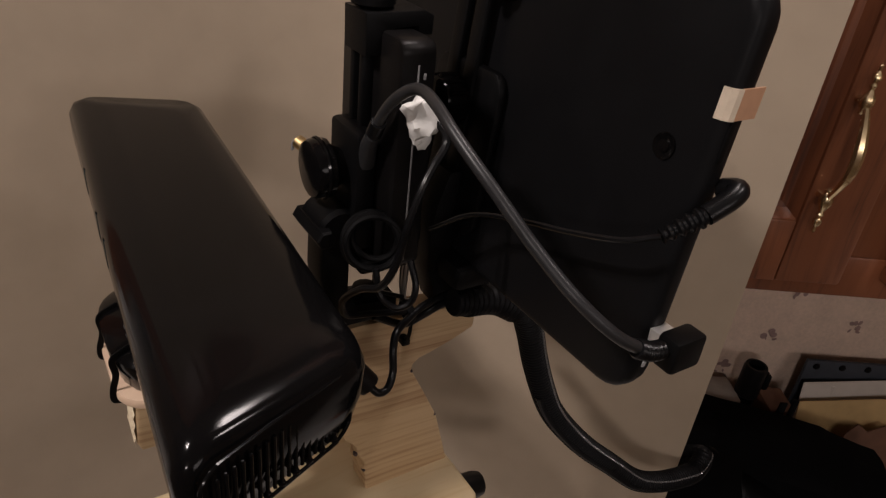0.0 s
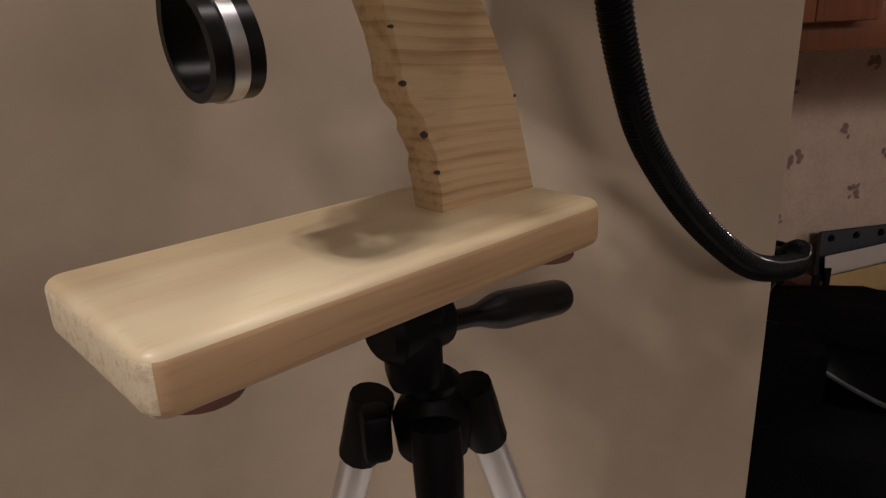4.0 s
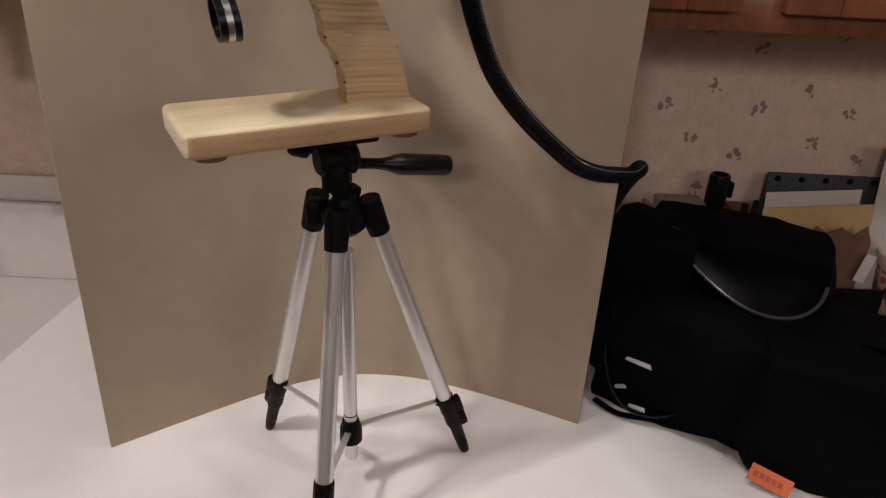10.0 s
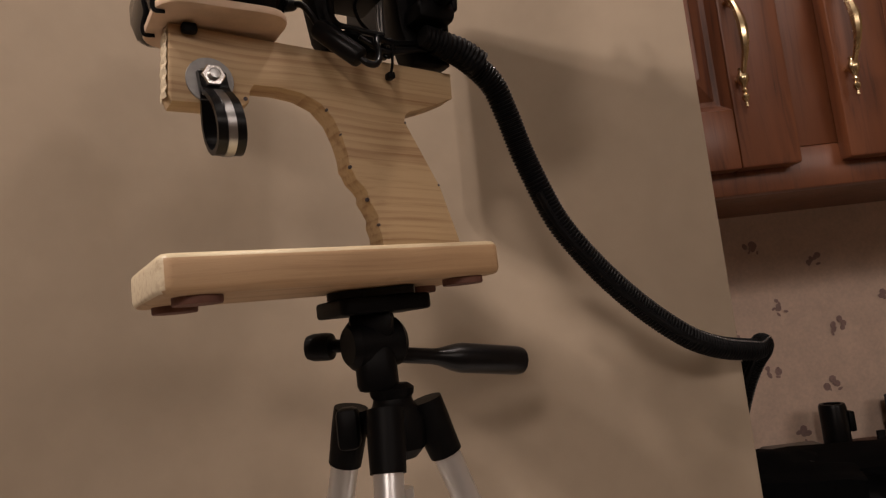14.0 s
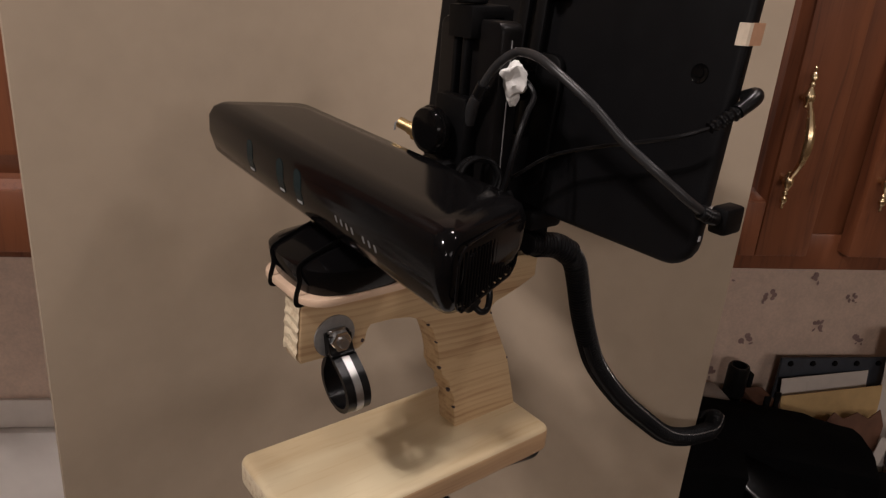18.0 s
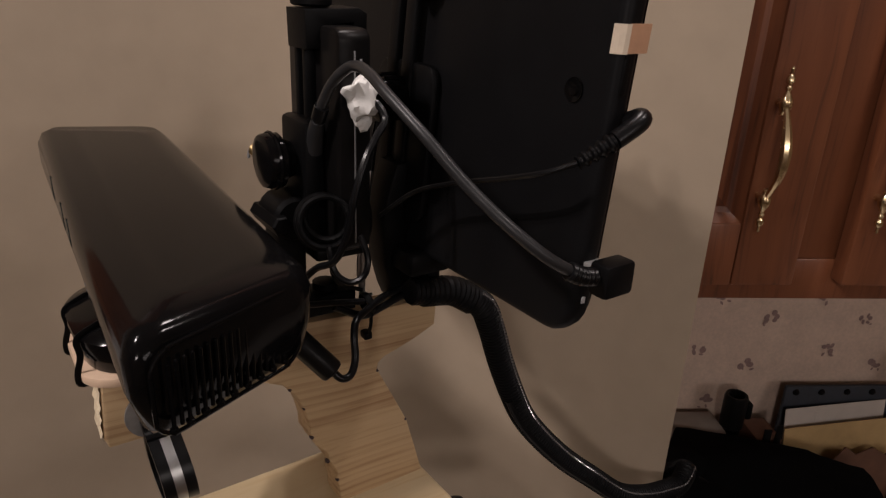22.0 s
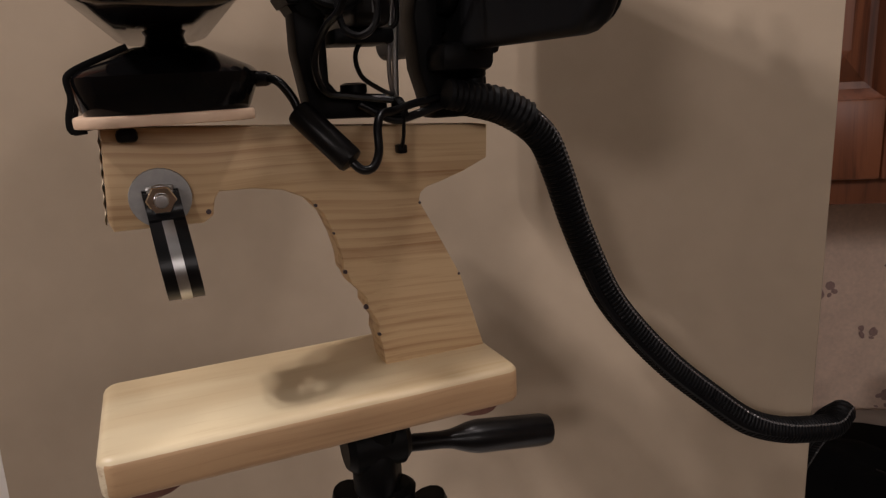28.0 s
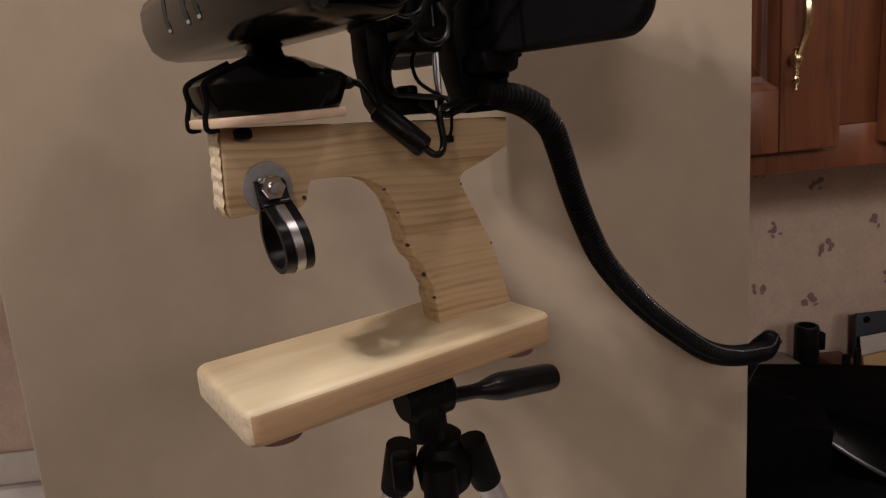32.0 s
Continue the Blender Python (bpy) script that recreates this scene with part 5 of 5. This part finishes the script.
# ---------------------------------------------------------------- things by the wall
def paper(name, w, h, at, turn, mat, label, parent=None, thick=0.0015):
    b = box((-w / 2, -thick / 2, 0), (w / 2, thick / 2, h), 0.0004)
    ob = single(name, b, mat, label, "paper", smooth=False)
    ob.matrix_world = ROOM @ Matrix.Translation(at) @ pose(0, 0, 0, *turn)
    return ob


def by_the_wall():
    y = 0.405
    t = thing("letter_rack", (0.66, y, 0), "dark wire letter rack holding papers against the wall", "letter rack")
    part("back_panel", box((0.590, 0.428, 0.002), (0.770, 0.434, 0.262), 0.002), BLUEGREY, t, "blue-grey folder-like back panel")
    part("front_panel", box((0.575, 0.345, 0.002), (0.775, 0.350, 0.11), 0.002), MATTBLACK, t)
    part("tray", box((0.570, 0.345, 0.0005), (0.772, 0.434, 0.006), 0.001), MATTBLACK, t)
    for k in range(5):
        part("rivet", lathe([(0, -0.003), (0.004, -0.002), (0.005, 0)], (0.605 + 0.037 * k, 0.428, 0.253), (0, 1, 0), 12), MATTBLACK, t)
    paper("envelope", 0.135, 0.252, (0.700, 0.408, 0.006), (-6, 2, 0), PAPERS, "white envelope standing in the letter rack")
    paper("envelope", 0.150, 0.235, (0.675, 0.395, 0.006), (-6, -3, 4), PAPERS, "white envelope standing in the letter rack")
    paper("leaflet", 0.172, 0.217, (0.682, 0.380, 0.006), (-6, -4, 3), YELLOWP, "yellow printed leaflet standing in the letter rack")
    paper("leaflet", 0.036, 0.226, (0.607, 0.402, 0.006), (-4, 2, -6), PAPERS, "white leaflet standing in the letter rack")
    cut = [(-0.045, 0), (0.055, 0), (0.058, 0.150), (0.045, 0.176), (0.030, 0.160), (0.008, 0.170), (-0.012, 0.158), (-0.030, 0.168), (-0.042, 0.150)]
    ob = single("brown_card", slab(cut, -0.001, 0.001, "ud"), BROWNP, "brown cut-out card in front of the papers", "card", smooth=False)
    paper("leaflet", 0.018, 0.045, (0.734, 0.358, 0.118), (-5, 14, 0), PAPERS, "torn white leaflet hanging in front of the papers")
    ob.matrix_world = ROOM @ Matrix.Translation((0.684, 0.362, 0.030)) @ pose(0, 0, 0, -5, 4, 0)
    # small dark cylinder and clips beside the rack
    t = thing("black_canister", (0.505, 0.41, 0), "small black cylindrical holder standing by the wall", "canister")
    part("body", lathe([(0.012, 0.0005), (0.013, 0.002), (0.013, 0.212), (0.0155, 0.215), (0.0155, 0.258), (0.014, 0.262), (0.011, 0.262), (0.011, 0.245), (0, 0.244)], (0.510, 0.41, 0), (0, 0, 1), 20), SATINBLACK, t)
    part("clip", box((0.523, 0.400, 0.228), (0.531, 0.412, 0.252), 0.002), MATTBLACK, t)
    t = thing("pen_box", (0.548, 0.40, 0), "dark desk caddy with slots standing by the wall", "desk caddy")
    part("body", box((0.530, 0.375, 0.0005), (0.566, 0.425, 0.215), 0.003), BROWNP, t)
    part("divider", box((0.536, 0.371, 0.10), (0.546, 0.3745, 0.232), 0.001), MATTBLACK, t)
    part("divider", box((0.552, 0.371, 0.10), (0.560, 0.3745, 0.238), 0.001), SATINBLACK, t)
    single("grey_box", box((0.425, 0.388, 0.0005), (0.496, 0.440, 0.216), 0.004), GREYCARD, "grey cardboard box standing by the wall", "box")
    # flower pot with printed band, holding envelopes
    single("white_box", box((0.745, 0.270, 0.0005), (1.02, 0.425, 0.056), 0.004), PAPERS, "low white cardboard box under the printed pot", "box")
    c = Vector((0.82, 0.36, 0.056))
    t = thing("flower_pot", c, "cream ceramic pot printed with rust-red and dark shapes, holding envelopes", "pot")
    r0, r1, h = 0.046, 0.057, 0.109
    body = part("cup", lathe([(0, 0.0005), (r0 - 0.004, 0.0005), (r0, 0.003), (r1 - 0.003, h - 0.022), (r1 + 0.001, h - 0.020), (r1 + 0.003, h - 0.002), (r1 + 0.001, h), (r1 - 0.004, h), (r1 - 0.006, h - 0.02), (r0 - 0.005, 0.006), (0, 0.005)], c, (0, 0, 1), 40), CERAMIC, t)
    rng = random.Random(5)

    def stamp(a, d, w, hh, mat, name, diamond=False, lift=0.0005):
        own = bmesh.new()
        pts = [(-1, 0), (0, -1), (1, 0), (0, 1)] if diamond else [(math.cos(2 * math.pi * k / 8), math.sin(2 * math.pi * k / 8)) for k in range(8)]
        vs = []
        for px, pz in pts:
            z = (d + pz * hh) * 0.84
            r = r0 + (r1 - 0.003 - r0) * z / (h - 0.022) + lift
            ang = a + px * w / r
            vs.append(own.verts.new(c + Vector((r * math.cos(ang), r * math.sin(ang), z))))
        own.faces.new(vs)
        part(name, own, mat, body, smooth=False)
    for k in range(13):
        a = radians(150 + 18 * k)
        stamp(a, 0.060 + rng.uniform(-0.006, 0.006), 0.011, 0.013, DARKMARK if k % 2 else REDPRINT, "printed_shape")
        stamp(a + 0.12, 0.040 + rng.uniform(-0.006, 0.006), 0.006, 0.008, REDPRINT if k % 2 else DARKMARK, "printed_shape", lift=0.0008)
        stamp(a + 0.05, 0.080 + rng.uniform(-0.004, 0.004), 0.006, 0.007, REDPRINT, "printed_shape", lift=0.0011)
        stamp(a, 0.098, 0.008, 0.0035, REDPRINT, "printed_shape", True)
        stamp(a + 0.1, 0.016, 0.008, 0.003, REDPRINT, "printed_shape", True)
    paper("envelope", 0.095, 0.255, (0.796, 0.365, 0.066), (-7, -4, -25), PAPERS, "white envelope standing in the printed pot")
    paper("envelope", 0.085, 0.225, (0.836, 0.352, 0.066), (-3, 8, -18), PAPERS, "white envelope standing in the printed pot")
    paper("envelope", 0.080, 0.275, (0.815, 0.378, 0.066), (-4, 3, -15), PAPERS, "white envelope standing in the printed pot")


by_the_wall()


# ---------------------------------------------------------------- clutter by the window
def clutter():
    c = Vector((-0.690, 0.262, 0))
    t = thing("plastic_bottle", c, "large empty clear plastic drink bottle with a green label", "bottle")
    part("bottle_body", lathe([(0.020, 0.004), (0.046, 0.0008), (0.051, 0.008), (0.052, 0.022), (0.0495, 0.030), (0.0495, 0.118), (0.052, 0.126), (0.049, 0.138), (0.037, 0.152), (0.022, 0.160), (0.0135, 0.164), (0.0135, 0.170)], c, (0, 0, 1), 32), CLEARPLASTIC, t)
    part("cap", lathe([(0.0150, 0.169), (0.0155, 0.170), (0.0155, 0.180), (0.0140, 0.182), (0, 0.1822)], c, (0, 0, 1), 24), CAPPINK, t, "pale pink screw cap")

    def patch(pts, r, mat, name, label=""):
        own = bmesh.new()
        top, low = [], []
        for a, d in pts:
            ang = radians(a + 12)
            top.append(own.verts.new(c + Vector((r * math.cos(ang), r * math.sin(ang), d))))
        own.faces.new(top)
        bmesh.ops.triangulate(own, faces=own.faces[:])
        return part(name, own, mat, t, label, smooth=False)

    own = bmesh.new()
    rows = []
    for i in range(17):
        a = radians(-92 + 112 * i / 16)
        e = math.sin(math.pi * i / 16) ** 0.5
        m = 0.078
        rows.append([own.verts.new(c + Vector((0.0504 * math.cos(a), 0.0504 * math.sin(a), m + s * 0.048 * e))) for s in (-1, -0.4, 0.4, 1)])
    for a, b in zip(rows, rows[1:]):
        for k in range(3):
            own.faces.new((a[k], b[k], b[k + 1], a[k + 1]))
    lab = part("label", own, LABELGREEN, t, "dark green paper label")
    for i in range(5):
        a0 = -80 + 17 * i
        patch([(a0, 0.048 + 0.008 * i), (a0 + 15, 0.055 + 0.008 * i), (a0 + 13, 0.076 + 0.008 * i), (a0 - 1, 0.070 + 0.008 * i)], 0.0512, LABELRED, "label_shape", "red label shape")
    patch([(-70, 0.094), (-58, 0.099), (-60, 0.106), (-72, 0.102)], 0.0512, PAPERS, "label_shape")
    patch([(-40, 0.120), (-20, 0.122), (-25, 0.128), (-45, 0.126)], 0.0512, LABELYELLOW, "label_shape", "yellow label shape")
    patch([(-68, 0.036), (-50, 0.038), (-52, 0.049), (-70, 0.047)], 0.0512, LABELYELLOW, "label_shape", "yellow label shape")
    # lighter lying on the sheet
    a, b = Vector((-0.665, 0.178, 0.0085)), Vector((-0.625, 0.236, 0.0085))
    w = (b - a).normalized()
    t = thing("lighter", (a.x, a.y, 0.0014), "bright green plastic lighter lying on the countertop", "lighter")
    part("body", tube([a, b], 0.0075, 14, 1, flat=0.9), GREENP, t)
    part("metal_cap", tube([b + w * 0.0005, b + w * 0.0125], 0.0068, 12, 1), ZINC, t)
    part("thumb_wheel", lathe([(0.0045, -0.003), (0.005, 0), (0.0045, 0.003)], b + w * 0.012 + Vector((0, 0, 0.004)), (w.y, -w.x, 0), 14), MATTBLACK, t)
    single("leather_case", slab(rounded(-0.72, 0.128, -0.613, 0.182, 0.014), 0.0016, 0.016, "uv", 0.005, seg=3), BROWNP, "brown leather case lying on the countertop", "case")
    # white mug with a tissue
    c = Vector((-0.870, 0.340, 0))
    t = thing("mug", c, "white ceramic mug with small red marks", "mug")
    part("body", lathe([(0, 0.0005), (0.046, 0.0005), (0.049, 0.004), (0.058, 0.130), (0.061, 0.152), (0.059, 0.154), (0.057, 0.150), (0.047, 0.008), (0, 0.007)], c, (0, 0, 1), 32), WHITEPAINT, t)
    part("handle", tube([c + Vector((-0.035, -0.025, 0.115)), c + Vector((-0.058, -0.042, 0.108)), c + Vector((-0.066, -0.048, 0.075)), c + Vector((-0.050, -0.038, 0.038)), c + Vector((-0.030, -0.024, 0.030))], 0.007, 10, flat=0.7), WHITEPAINT, t)
    for k, (ang, d) in enumerate(((-62, 0.100), (-58, 0.085), (-66, 0.092))):
        q = c + Vector((0.0560 * math.cos(radians(ang)), 0.0560 * math.sin(radians(ang)), d))
        part("red_mark", box(q - Vector((0.004, 0.002, 0.005)), q + Vector((0.004, 0.002, 0.005)), 0.001), LABELRED, t, "small red mark")
    own = bmesh.new()
    rows = []
    for i in range(12):
        f = i / 11
        rows.append([own.verts.new(c + Vector((0.028 * (1 - 0.35 * f) * math.cos(a) * (1 + 0.3 * noise.noise(Vector((a, f * 3, 1)))) + 0.050 * f * f, 0.022 * math.sin(a) * (1 - 0.5 * f) * (1 + 0.4 * noise.noise(Vector((f * 4, a, 7)))), 0.06 + 0.165 * f))) for a in [2 * math.pi * k / 20 for k in range(20)]])
    for a, b in zip(rows, rows[1:]):
        for k in range(20):
            own.faces.new((a[k], a[(k + 1) % 20], b[(k + 1) % 20], b[k]))
    own.faces.new(rows[-1])
    single("tissue", own, PAPERS, "crumpled white tissue stuffed into the mug", "tissue")
    c = Vector((-1.17, 0.33, 0))
    t = thing("white_canister", c, "white plastic canister with a rounded lid", "canister")
    part("body", lathe([(0, 0.0005), (0.052, 0.0005), (0.055, 0.004), (0.050, 0.150), (0.046, 0.158)], c, (0, 0, 1), 32), WHITEPAINT, t)
    part("lid", lathe([(0.050, 0.159), (0.052, 0.163), (0.049, 0.180), (0.034, 0.192), (0, 0.196)], c, (0, 0, 1), 32), WHITEPAINT, t)
    single("looped_cable", tube([(-1.05, 0.30, 0.005), (-1.00, 0.265, 0.005), (-0.955, 0.27, 0.005), (-0.945, 0.295, 0.005), (-0.985, 0.325, 0.005), (-1.03, 0.335, 0.005)], 0.003, 8), WHITEPAINT, "white cable lying curled on the countertop", "cable")


clutter()
